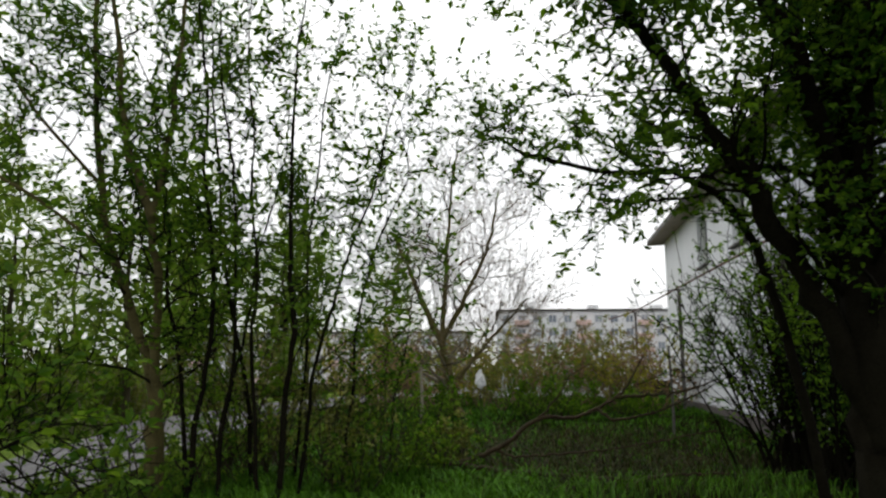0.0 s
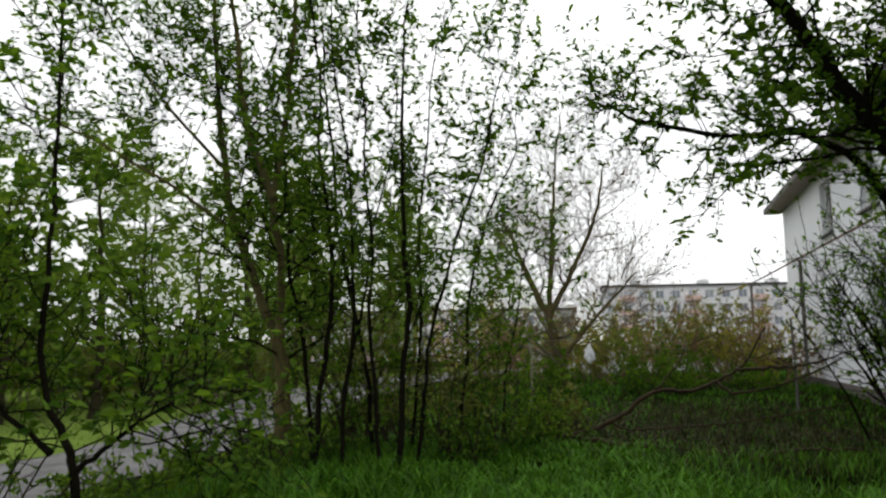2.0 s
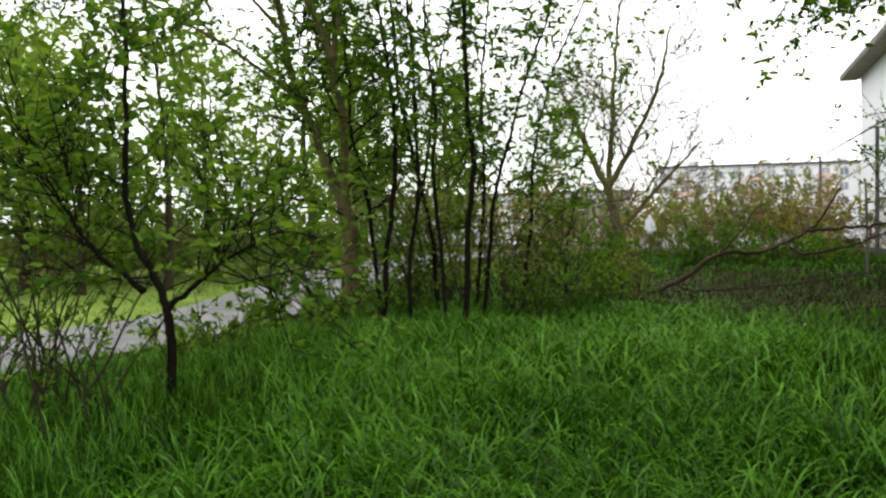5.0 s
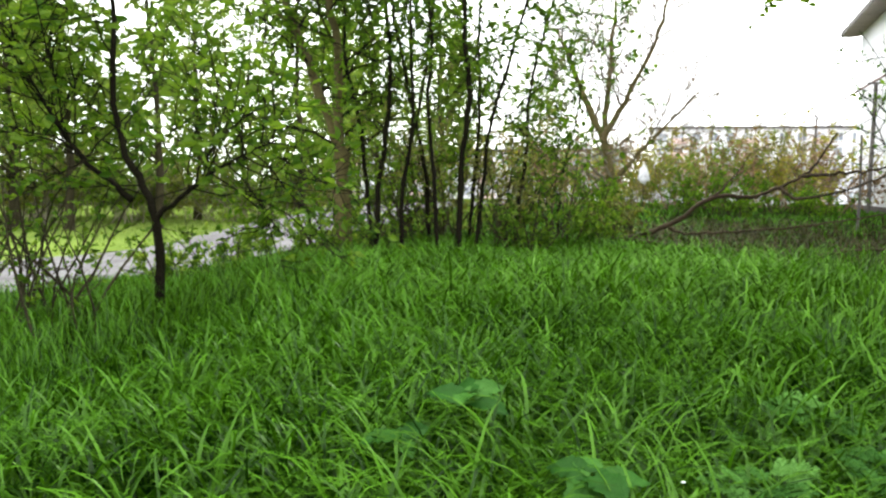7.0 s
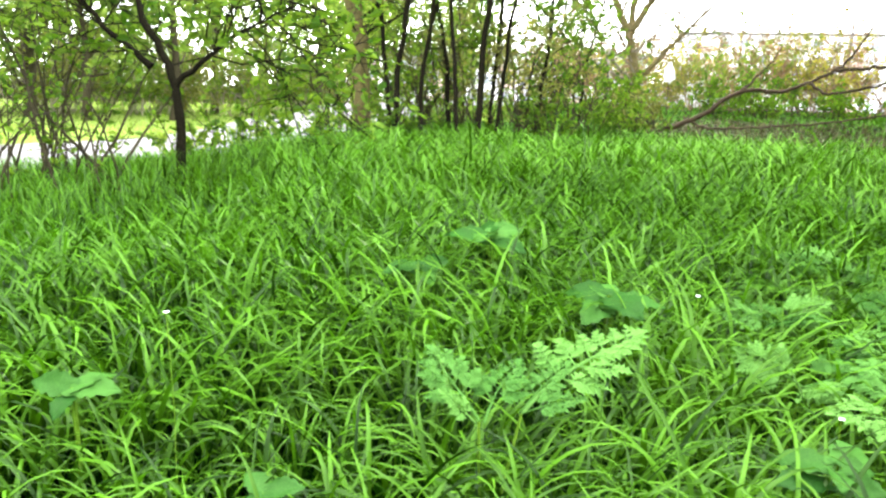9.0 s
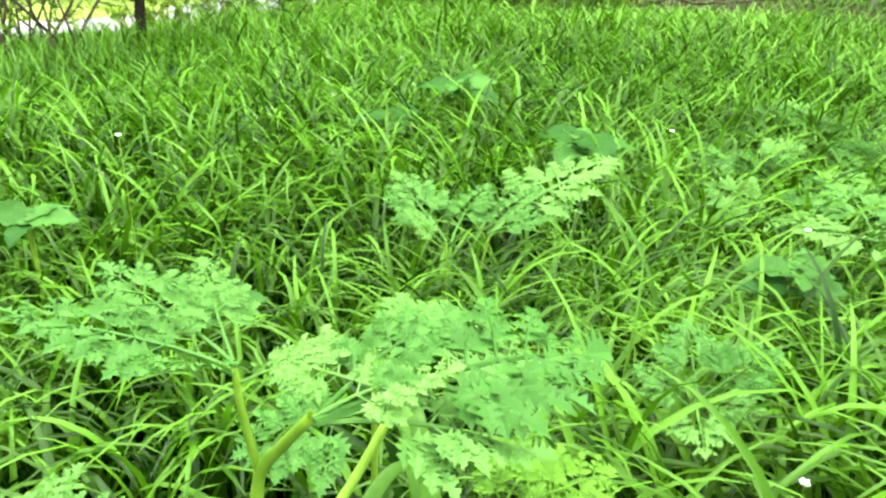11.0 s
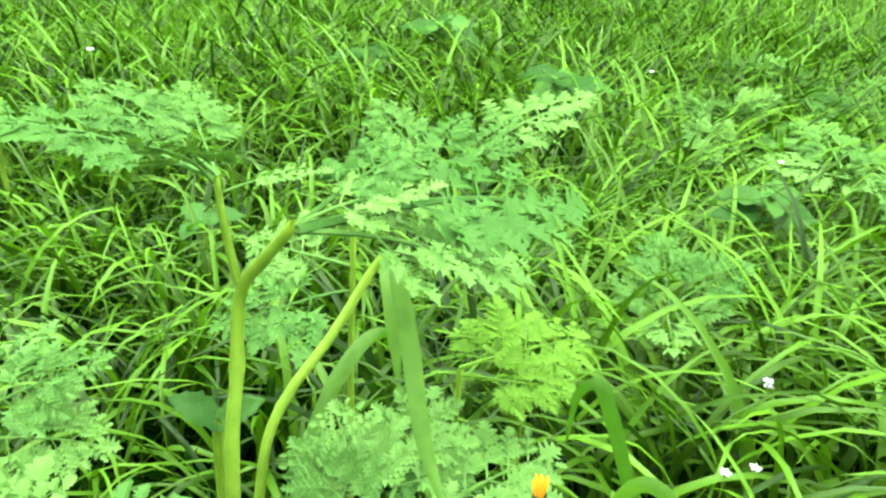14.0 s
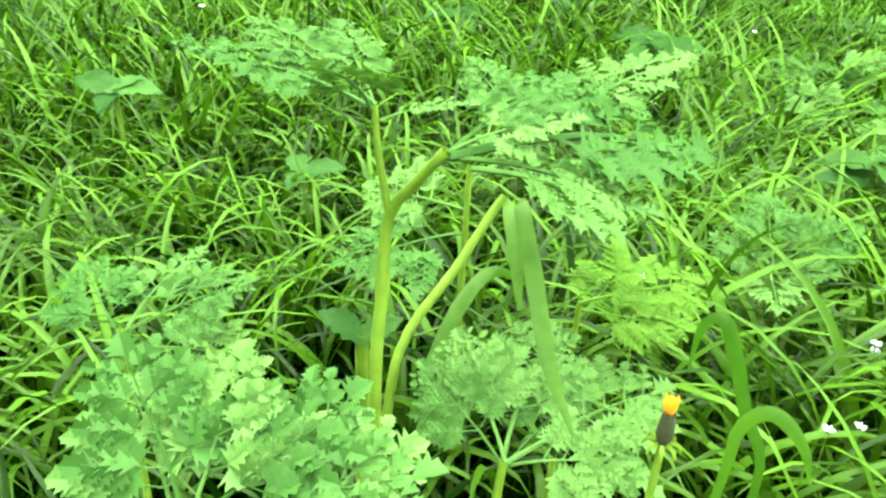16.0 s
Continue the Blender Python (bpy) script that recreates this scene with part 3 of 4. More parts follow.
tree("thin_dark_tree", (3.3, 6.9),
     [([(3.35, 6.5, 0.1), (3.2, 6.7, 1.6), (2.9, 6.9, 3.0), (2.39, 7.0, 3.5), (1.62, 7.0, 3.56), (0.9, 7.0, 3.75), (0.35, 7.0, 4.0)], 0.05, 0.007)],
     "low arching dark stem with hanging leafy twigs", M_BARK_DARK_SHADED, M_LEAF, 78, limbs=34, limb_len=1.0, twigs=9, twig_len=0.45, leaves=10, start=0.5, lift=-0.06)

# unseen trees added behind the path to shade the near grass
for i, (x, y) in enumerate([(-2.5, -0.8), (-4.3, -1.0), (-1.0, -2.4), (1.7, -2.3), (-3.2, -3.2), (2.5, -0.9)]):
    g = gz(x, y)
    tree("shade_tree", (x, y), [([(x, y, g), (x + 0.1, y, g + 1.2), (x + 0.05, y - 0.1, g + 2.8), (x + 0.2, y - 0.1, g + 5.4)], 0.07, 0.012)],
         "unseen leafy tree added behind the path to shade the grass", M_BARK, M_LEAF, 600 + i, limbs=36, limb_len=1.1, twigs=8, twig_len=0.5, leaves=12, leaf_size=0.13, start=0.14, group="trees behind the path")

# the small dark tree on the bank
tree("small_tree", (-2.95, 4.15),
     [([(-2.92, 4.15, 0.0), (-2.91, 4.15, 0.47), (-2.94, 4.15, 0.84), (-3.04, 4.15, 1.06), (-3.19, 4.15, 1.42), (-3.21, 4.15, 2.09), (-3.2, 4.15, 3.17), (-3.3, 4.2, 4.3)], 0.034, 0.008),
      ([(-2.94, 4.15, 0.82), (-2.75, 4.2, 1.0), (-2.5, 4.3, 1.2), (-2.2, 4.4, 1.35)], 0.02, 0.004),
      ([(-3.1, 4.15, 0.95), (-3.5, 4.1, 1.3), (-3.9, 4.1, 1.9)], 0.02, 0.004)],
     "small crooked dark-barked tree with young leaves", M_BARK_DARK_SHADED, M_LEAF_YOUNG, 91, limbs=22, limb_len=1.2, twigs=8, twig_len=0.45, leaves=6, leaf_size=0.078, limb_r=0.22, start=0.34, lift=0.03, leaf_up=1.0)


# ---- shoots and shrubs on the bank ----
def shrub(name, at, label, bark, leaf, seed, shoots=9, height=1.6, spread=0.5, leaves=10, leaf_size=0.05, twigs=5, group="", lean=(0, 0), foot=0.15, r=0.012, twig_len=0.35, up=0.6):
    """A shrub of many thin shoots from one foot."""
    rng = np.random.default_rng(seed)
    base = np.array([at[0], at[1], gz(*at) - 0.02])
    root = thing(name, base, label, "shrub", group)
    wood, crown = Tubes(), []
    for _ in range(shoots):
        p = np.array([*rng.normal(0, foot, 2), 0])
        d = unit(np.array([*(rng.normal(0, spread, 2) + lean), 1.0]))
        h = height * rng.uniform(0.55, 1.1)
        line = grow(rng, p, d, h, 6, 0.13, 0.03)
        wood.add(line, np.linspace(r * rng.uniform(0.6, 1.3), 0.003, 7), 5)
        for _ in range(twigs):
            p2, d2 = along(line, rng.uniform(0.25, 1))
            tw = grow(rng, p2, unit(d2 + rng.normal(size=3) * 0.8), twig_len * rng.uniform(0.4, 1.3) * height / 1.6, 3, 0.2, 0.03)
            wood.add(tw, np.linspace(0.004, 0.0018, 4) * max(1, r / 0.012), 3)
            for _ in range(int(leaves * rng.uniform(0.4, 1.4))):
                p3, d3 = along(tw, rng.uniform(0.1, 1))
                crown.append((*p3, *unit(d3 * 0.4 + rng.normal(size=3))))
    part("branchwork", wood.mesh("branchwork", bark), bark, root, "", "stuff")
    if crown:
        crown = np.array(crown)
        size = rng.uniform(0.6, 1.3, len(crown)) * leaf_size
        part("foliage", leaf_mesh("foliage", crown[:, :3], crown[:, 3:], size, leaf, rng, up=up), leaf, root, "small leaves", "stuff")
    return root


for i, (x, y, h) in enumerate([(-3.55, 3.9, 1.5), (-3.9, 4.3, 1.7), (-4.3, 4.0, 1.6), (-3.3, 3.6, 1.0), (-3.7, 3.4, 1.3)]):
    shrub("bank_shrub", (x, y), "thin dark shoots with few leaves at the bank's edge", M_BARK, M_LEAF_YOUNG, 120 + i, 7, h, 0.3, 5, 0.05, 5, "shoots on the bank", r=0.011)
for i in range(15):
    x, y = -5.0 + 0.19 * i, 6.6 + 0.47 * i
    shrub("verge_plant", (x, y), "low leafy herb on the verge of the lane", M_STEM, M_LEAF_BRIGHT, 160 + i, 5, 0.40 + 0.25 * ((i * 7) % 3) / 2, 0.5, 9, 0.07, 5, "herbs on the verge", foot=0.3, r=0.005)
for i in range(6):
    x, y = -3.7 + 0.2 * i, 5.5 + 0.5 * i
    shrub("crest_plant", (x, y), "low leafy sapling on the crest of the bank", M_BARK, M_LEAF_YOUNG, 190 + i, 6, 0.6 + 0.25 * ((i * 5) % 4) / 3, 0.45, 8, 0.06, 6, "saplings on the bank's crest", foot=0.12, r=0.006)
# low leafy shoots under the thin trees
for i, (x, y, h) in enumerate([(-2.4, 8.6, 1.7), (-1.2, 8.4, 1.5), (-0.7, 9.0, 1.4), (-2.9, 8.8, 1.6), (-1.7, 9.2, 2.2), (-0.4, 11.0, 1.3), (-3.6, 8.6, 1.5), (-2.1, 8.9, 2.3), (-1.3, 9.6, 2.0), (-0.2, 9.4, 0.8), (0.1, 10.3, 0.8), (-2.6, 9.6, 2.2), (-0.9, 8.0, 0.8)]):
    shrub("understorey_shrub", (x, y), "leafy understorey shrub among the stems", M_BARK, M_LEAF_OLIVE if i % 3 == 1 else M_LEAF_YOUNG, 140 + i, 12, h, 0.42, 8, 0.062, 8, "understorey shrubs")

# ---- beyond the lane ----
rngb = np.random.default_rng(300)
for i, (x, y, h) in enumerate([(-14.0, 14.5, 6.0), (-10.8, 15.5, 6.5), (-8.2, 18.0, 6.2), (-16.5, 17, 7.5), (-12.5, 20, 7.0), (-9.0, 23.5, 7.5), (-8.6, 25.5, 5.8), (-16.5, 11.5, 5.5), (-6.8, 32.5, 6.5), (-12.2, 14.2, 5.0), (-19, 13, 7), (-20, 22, 8), (-14.5, 27, 8), (-7.0, 29, 8), (-3.5, 36, 6.5), (-18, 7, 6), (-24, 26, 9), (-19, 31, 9.5), (-12, 33, 9), (-9, 38, 8.5), (-26, 18, 8), (-15.5, 37, 9), (-22, 12, 7.5)]):
    g = gz(x, y)
    tree("bright_tree", (x, y), [([(x, y, g), (x + 0.1, y, g + h * 0.3), (x - 0.1, y + 0.1, g + h * 0.6), (x + rngb.normal(0, 0.3), y, g + h)], 0.11, 0.02)],
         "young leafy tree with bright yellow-green foliage", M_BARK, M_LEAF_BRIGHT, 310 + i, limbs=28, limb_len=2.4, twigs=10, twig_len=0.9, leaves=11, leaf_size=0.18,
         start=0.2, group="trees beyond the lane")
for i in range(34):
    x = -18 + (i % 17) * 1.05 + rngb.normal(0, 0.3)
    y = 15.5 + 4.0 * (i // 17) + 0.62 * (x + 17) + rngb.normal(0, 0.8)
    if road_distance(np.array([x]), np.array([y]))[0] < 2.2 or x > np.interp(y, ROAD[:, 1], ROAD[:, 0]):
        continue
    shrub("lane_shrub", (x, y), "olive-green shrub at the edge of the lawn" if i % 3 == 0 else "bright green shrub at the edge of the lawn", M_BARK_PALE, M_LEAF_OLIVE if i % 3 == 0 else M_LEAF_BRIGHT, 340 + i, 16, 2.4 + rngb.random(), 0.55, 12, 0.14, 9, "shrubs beyond the lane", foot=0.35, r=0.014)

# the leaning tree with a bare pale crown, and a second one behind
tree("leaning_tree", (0.15, 18.2),
     [([(0.15, 18.2, 0.4), (-0.05, 18.2, 1.1), (-0.35, 18.2, 2.3), (-0.9, 18.3, 3.6), (-1.5, 18.5, 5.0)], 0.15, 0.03),
      ([(-0.33, 18.2, 2.2), (0.3, 18.2, 3.4), (0.9, 18.3, 4.8), (1.2, 18.3, 6.2)], 0.08, 0.02),
      ([(-0.33, 18.2, 2.2), (-0.2, 18.4, 3.8), (-0.1, 18.5, 5.6), (0.1, 18.5, 7.6)], 0.08, 0.015),
      ([(0.1, 18.2, 1.4), (1.0, 18.4, 2.4), (1.9, 18.5, 3.4)], 0.06, 0.015)],
     "leaning tree with a mossy trunk and thin bare pale twigs", M_BARK_YELLOW, M_BUD, 401, limbs=34, limb_len=2.1, twigs=15, twig_len=0.9, leaves=3, leaf_size=0.06, start=0.2, lift=0.08, wobble=0.24, twig_mat=M_TWIG_GREY)
# pinkish thicket
for i in range(26):
    x = -2.5 + 10.0 * (i % 13) / 13 + rngb.normal(0, 0.3)
    y = 20.5 + 3.2 * (i // 13) + rngb.normal(0, 0.6)
    if x > 5.9:
        continue
    label, leaf, many = [("olive-leaved budding shrub with thin twigs", M_LEAF_OLIVE, 8), ("reddish-brown budding shrub with thin bare twigs", M_BUD, 6),
                         ("golden-green shrub in young leaf", M_LEAF_GOLD, 9), ("light green shrub in young leaf", M_LEAF_BRIGHT, 8)][int(rngb.integers(0, 4))]
    shrub("thicket_shrub", (x, y), label, M_TWIG_RED, leaf, 420 + i, 16, 1.9 + 0.9 * rngb.random(), 0.45, many, 0.10, 9, "thicket by the house", foot=0.3, r=0.012)
for i, (x, y, h) in enumerate([(2.1, 17.0, 1.15), (1.5, 17.4, 1.2), (2.8, 17.6, 1.0), (3.6, 18.4, 1.2), (-0.3, 17.2, 0.9), (4.3, 17.4, 0.9)]):
    shrub("green_shrub", (x, y), "dense low dark green shrub", M_BARK, M_LEAF, 460 + i, 14, h, 0.6, 9, 0.075, 8, "low shrubs by the bag", foot=0.25)
for i, (x, y, h) in enumerate([(4.4, 9.5, 3.3), (4.85, 9.3, 3.6), (5.3, 9.8, 3.4), (4.7, 8.6, 2.6)]):
    shrub("wall_shrub", (x, y), "dark twiggy shrub in front of the white house", M_BARK_DARK_SHADED, M_LEAF, 480 + i, 38, h, 0.26, 6, 0.065, 15, "shrubs by the house", foot=0.3, r=0.02)


# ---- the fallen limb ----
def build_fallen_limb():
    rng = np.random.default_rng(60)
    base = np.array([0.0, 9.9, gz(0, 9.9)])
    root = thing("fallen_limb", base, "long fallen brown limb with bare forks in the grass", "branch")
    lines = [([(-0.32, 9.9, 0.28), (0.12, 9.9, 0.40), (0.67, 10.0, 0.59), (1.24, 10.1, 0.97), (1.71, 10.1, 0.97), (2.02, 10.1, 1.10), (2.29, 10.1, 1.25), (2.48, 10.1, 1.45), (2.68, 10.1, 1.80)], 0.034, 0.009),
             ([(1.24, 10.1, 0.97), (1.48, 10.2, 1.22), (1.73, 10.3, 1.57)], 0.014, 0.005),
             ([(2.29, 10.1, 1.25), (2.64, 9.9, 1.28), (2.99, 9.7, 1.32), (3.46, 9.5, 1.49)], 0.021, 0.008),
             ([(2.02, 10.1, 1.09), (2.21, 9.9, 0.97), (2.54, 9.7, 1.03), (2.87, 9.5, 1.16), (3.33, 9.3, 1.42)], 0.018, 0.007),
             ([(0.67, 10.0, 0.57), (0.87, 9.9, 0.50), (1.42, 9.8, 0.53), (2.17, 9.7, 0.62), (2.73, 9.6, 0.72), (3.42, 9.5, 0.87)], 0.014, 0.007),
             ([(0.14, 9.9, 0.40), (0.53, 9.7, 0.36), (1.15, 9.5, 0.33), (1.80, 9.3, 0.31), (2.44, 9.1, 0.31)], 0.030, 0.018),
             ([(2.05, 8.7, 0.30), (2.28, 8.7, 0.37), (2.48, 8.7, 0.42), (2.70, 8.7, 0.43), (3.20, 8.6, 0.46)], 0.024, 0.010)]
    for line, r0, r1 in lines:
        t = Tubes()
        pts = curve_points(line, 5 * len(line)) - base
        pts += rng.normal(0, 0.008, pts.shape)
        t.add(pts, np.linspace(r0, r1, len(pts)) * 1.2, 7)
        for _ in range(5):
            p, d = along(pts, rng.uniform(0.3, 1))
            t.add(grow(rng, p, unit(d + rng.normal(size=3) * 0.7), rng.uniform(0.2, 0.5), 4, 0.15, 0.03), np.linspace(0.005, 0.002, 5), 4)
        part("fork", t.mesh("fork", M_DEADWOOD_SHADED), M_DEADWOOD_SHADED, root)


build_fallen_limb()


# ---- the white house ----
def build_house():
    corner, way = Vector((7.1, 24.3, 0)), Vector((-0.117, -1, 0)).normalized()
    ang = math.atan2(way.y, way.x)
    base = thing("house", (corner.x, corner.y, 0.35), "white-stuccoed two-storey house with a grey plinth and boarded eaves", "house", kind="structure")
    base.rotation_euler = (0, 0, ang)
    # local: +x along the seen wall towards the camera, +y away from the seen face
    L, D, H, T, P = 13.0, 9.0, 5.45, 0.4, 0.33
    windows = [(s, z) for s in (5.85, 9.4) for z in (1.3, 3.85)]
    W, WH = 1.15, 1.3
    # the seen wall, in courses round its openings
    xs = sorted([0.0, L] + [s + d for s in (5.85, 9.4) for d in (-W / 2, W / 2)])
    for a, b in zip(xs[::2], xs[1::2]):
        part("wall_pier", box(bmesh.new(), (a, 0, P), (b, T, H)), M_WHITEWALL, base)
    for a, b in zip(xs[1::2], xs[2::2]):
        for z0, z1 in ((P, 1.3), (1.3 + WH, 3.85), (3.85 + WH, H)):
            part("wall_band", box(bmesh.new(), (a, 0, z0), (b, T, z1)), M_WHITEWALL, base)
    for lo, hi in (((0, T, P), (T, D, H)), ((L - T, T, P), (L, D, H)), ((T, D - T, P), (L - T, D, H))):
        part("wall", box(bmesh.new(), lo, hi), M_WHITEWALL, base)
    part("plinth", box(bmesh.new(), (-0.04, -0.06, -0.5), (L + 0.04, D + 0.05, P), 0.02), M_PLINTH, base, "grey rendered plinth")
    part("ceiling", box(bmesh.new(), (T, T, H - 0.2), (L - T, D - T, H - 0.02)), M_SOFFIT, base)
    # hipped roof with eaves
    o, rz = 0.5, 2.6
    bm = bmesh.new()
    lo = [bm.verts.new(p) for p in ((-o, -o, H), (L + o, -o, H), (L + o, D + o, H), (-o, D + o, H))]
    hi = [bm.verts.new(p) for p in ((-o, -o, H + 0.14), (L + o, -o, H + 0.14), (L + o, D + o, H + 0.14), (-o, D + o, H + 0.14))]
    r1, r2 = bm.verts.new((D / 2, D / 2, H + rz)), bm.verts.new((L - D / 2, D / 2, H + rz))
    bm.faces.new(lo[::-1])
    for i in range(4):
        bm.faces.new((lo[i], lo[(i + 1) % 4], hi[(i + 1) % 4], hi[i]))
    bm.faces.new((hi[0], hi[1], r2, r1))
    bm.faces.new((hi[1], hi[2], r2))
    bm.faces.new((hi[2], hi[3], r1, r2))
    bm.faces.new((hi[3], hi[0], r1))
    roof = part("roof", bm, M_ROOF, base, "dark grey sheet roof")
    for k in range(9):
        x = -o + 0.02 + k * (L + 2 * o) / 9
        part("soffit_board", box(bmesh.new(), (x, -o + 0.02, H - 0.03), (x + (L + 2 * o) / 9 - 0.03, -0.005, H - 0.004)), M_SOFFIT, roof, "brown boards under the eaves" if k == 0 else "")
    for s, z in windows:
        win = part("window", box(bmesh.new(), (s - W / 2 + 0.06, 0.20, z + 0.06), (s + W / 2 - 0.06, 0.22, z + WH - 0.06)), M_GLASS, base)
        bm = bmesh.new()
        for lo, hi in (((s - W / 2, 0.12, z), (s - W / 2 + 0.07, 0.24, z + WH)), ((s + W / 2 - 0.07, 0.12, z), (s + W / 2, 0.24, z + WH)),
                       ((s - W / 2 + 0.07, 0.12, z), (s + W / 2 - 0.07, 0.24, z + 0.07)), ((s - W / 2 + 0.07, 0.12, z + WH - 0.07), (s + W / 2 - 0.07, 0.24, z + WH)),
                       ((s - 0.03, 0.13, z + 0.07), (s + 0.03, 0.23, z + WH - 0.07)), ((s + 0.03, 0.14, z + 1.0), (s + W / 2 - 0.07, 0.19, z + 1.05))):
            box(bm, lo, hi)
        part("window_frame", bm, M_FRAME, win, "white painted wooden frame")
        part("window_sill", box(bmesh.new(), (s - W / 2 - 0.06, -0.1, z - 0.05), (s + W / 2 + 0.06, 0.12, z - 0.004), 0.008), M_ROOF, win)
    part("wall_panel", box(bmesh.new(), (11.3, -0.035, P + 0.05), (12.7, -0.004, P + 1.0), 0.01), M_TEAL, base, "teal painted board")


build_house()


# ---- gas pipe on poles ----
def build_pipe():
    poles = [(7.15, 29.0, 3.8), (6.2, 20.0, 3.75), (5.3, 11.5, 3.7)]
    root = thing("overhead_pipe", (6.2, 20, gz(6.2, 20)), "rusty overhead gas pipe carried on steel poles", "pipe")
    o = np.array(root.location)
    for k, (x, y, z) in enumerate(poles):
        t = Tubes()
        t.add(np.array([(x, y, gz(x, y) - 0.1), (x, y, 2), (x, y, z)]) - o, [0.05, 0.048, 0.045], 10)
        t.add(np.array([(x - 0.18, y, z - 0.02), (x + 0.18, y, z - 0.02)]) - o, [0.025, 0.025], 6)
        part("pole", t.mesh("pole", M_POLE), M_POLE, root)
    t = Tubes()
    line = curve_points([(6.9, 33, 3.75)] + [(x, y, z + 0.05) for x, y, z in poles] + [(4.6, 4, 3.7)], 24)
    t.add(line - o, np.full(24, 0.028), 8)
    part("pipe", t.mesh("pipe", M_PIPE), M_PIPE, root)
    t = Tubes()
    t.add(np.array([(7.15, 29, 2.9), (6.7, 24.5, 2.75), (6.2, 20, 2.9)]) - o, [0.012] * 3, 5)
    part("wire", t.mesh("wire", M_POLE), M_POLE, root)


build_pipe()


def build_stake(name, x, y, top, r, mat, label):
    root = thing(name, (x, y, gz(x, y)), label, "post")
    t = Tubes()
    t.add(curve_points([(0, 0, -0.15), (0.015, 0, 0.6), (-0.01, 0.01, top - gz(x, y))], 9), np.linspace(r, r * 0.8, 9), 9)
    part("shaft", t.mesh("shaft", mat), mat, root)


build_stake("pale_stake", -0.58, 14.0, 1.7, 0.032, M_BARK_PALE, "pale weathered stake standing in the grass")
build_stake("thin_post", 4.15, 14.0, 2.05, 0.025, M_POLE, "thin dark steel post by the house")


# ---- apartment block far off ----
def build_block(name, x0, x1, y, z0, storeys, label, seed):
    rng = np.random.default_rng(seed)
    H, D = storeys * 2.75 + 0.5, 12.0
    root = thing(name, (x0, y, z0), label, "apartment building", kind="structure")
    L = x1 - x0
    part("wall", box(bmesh.new(), (0, 0, -1), (L, D, H)), M_PANEL, root, "pale concrete panel wall")
    part("roof", box(bmesh.new(), (-0.3, -0.3, H), (L + 0.3, D + 0.3, H + 0.45)), M_ROOF, root, "flat dark roof edge")
    win = mesh_of("window", *box_arrays((-0.75, -0.03, 0), (0.75, 0.0, 1.5)), M_GLASS_SKY)
    frm = bpy.data.meshes.new("frame")
    bm = bmesh.new()
    for lo, hi in (((-0.85, -0.1, -0.08), (-0.72, -0.032, 1.58)), ((0.72, -0.1, -0.08), (0.85, -0.032, 1.58)), ((-0.72, -0.1, 1.46), (0.72, -0.032, 1.58)),
                   ((-0.72, -0.1, -0.08), (0.72, -0.032, 0.04)), ((-0.05, -0.1, 0.04), (0.05, -0.032, 1.46))):
        box(bm, lo, hi)
    bm.to_mesh(frm)
    bm.free()
    frm.materials.append(M_FRAME)
    n = int(L / 3.1)
    for k in range(n):
        x = (k + 0.5) * L / n
        for s in range(storeys):
            z = 0.9 + s * 2.75
            w = part("window", win, None, root)
            w.location = (x, -0.004, z)
            part("frame", frm, None, w)
        if k % 4 == 1:
            for s in range(storeys):
                part("balcony", box(bmesh.new(), (x - 1.5, -1.0, 0.3 + s * 2.75), (x + 1.5, -0.12, 1.35 + s * 2.75)), M_PANEL_PINK, root, "salmon balcony front")
    for k in range(4):
        x = L * (k + 0.5) / 4
        part("roof_box", box(bmesh.new(), (x - 1, 3, H + 0.46), (x + 1, 6, H + 1.5)), M_PANEL, root)


def box_arrays(lo, hi):
    v = [(x, y, z) for x in (lo[0], hi[0]) for y in (lo[1], hi[1]) for z in (lo[2], hi[2])]
    f = [(0, 1, 3, 2), (4, 6, 7, 5), (0, 4, 5, 1), (2, 3, 7, 6), (0, 2, 6, 4), (1, 5, 7, 3)]
    return v, f


build_block("apartment_block", 8, 62, 150, -1.3, 5, "pale five-storey panel apartment block with salmon balconies", 1)
build_block("apartment_block", -52, 2, 128, -1.3, 3, "low white apartment block seen between the trees", 2)


# ---- low wall and bag ----
def build_low_wall():
    root = thing("low_wall", (1.5, 27.5, gz(1.5, 27.5)), "low pale concrete panel wall behind the thicket", "wall", kind="structure")
    for k in range(4):
        part("panel", box(bmesh.new(), (-3 + k * 2.05, 0, -0.2), (-1 + k * 2.05, 0.12, 0.85), 0.015), M_CONCRETE, root)


build_low_wall()


def build_bag():
    rng = np.random.default_rng(8)
    root = thing("plastic_bag", (0.61, 16.5, gz(0.61, 16.5)), "torn white plastic bag caught on a bare stick", "bag")
    t = Tubes()
    t.add(curve_points([(0.02, 0, -0.1), (0, 0, 0.6), (0.05, 0, 1.25)], 8), np.linspace(0.012, 0.006, 8), 5)
    part("stick", t.mesh("stick", M_BARK), M_BARK, root)
    bm = bmesh.new()
    bmesh.ops.create_icosphere(bm, subdivisions=3, radius=0.17)
    for v in bm.verts:
        s = 0.35 + 0.65 * (0.5 - v.co.z / 0.34)
        k = 0.8 + 0.55 * noise.noise(v.co * 17)
        v.co = Vector((v.co.x * s * k, v.co.y * s * 0.6 * k, v.co.z * 1.35 * k + 0.95))
    part("bag_body", bm, M_PLASTIC, root)


build_bag()


# ---- plants in the grass ----
def frond_mesh(seed, pairs=6, full=0.42, mat=None, tooth=1.0, notch=0.12):
    """A twice-divided leaf of length 1 along +x, drooping at its tip: pinnae in pairs along a rib, each with toothed leaflets."""
    rng = np.random.default_rng(seed)
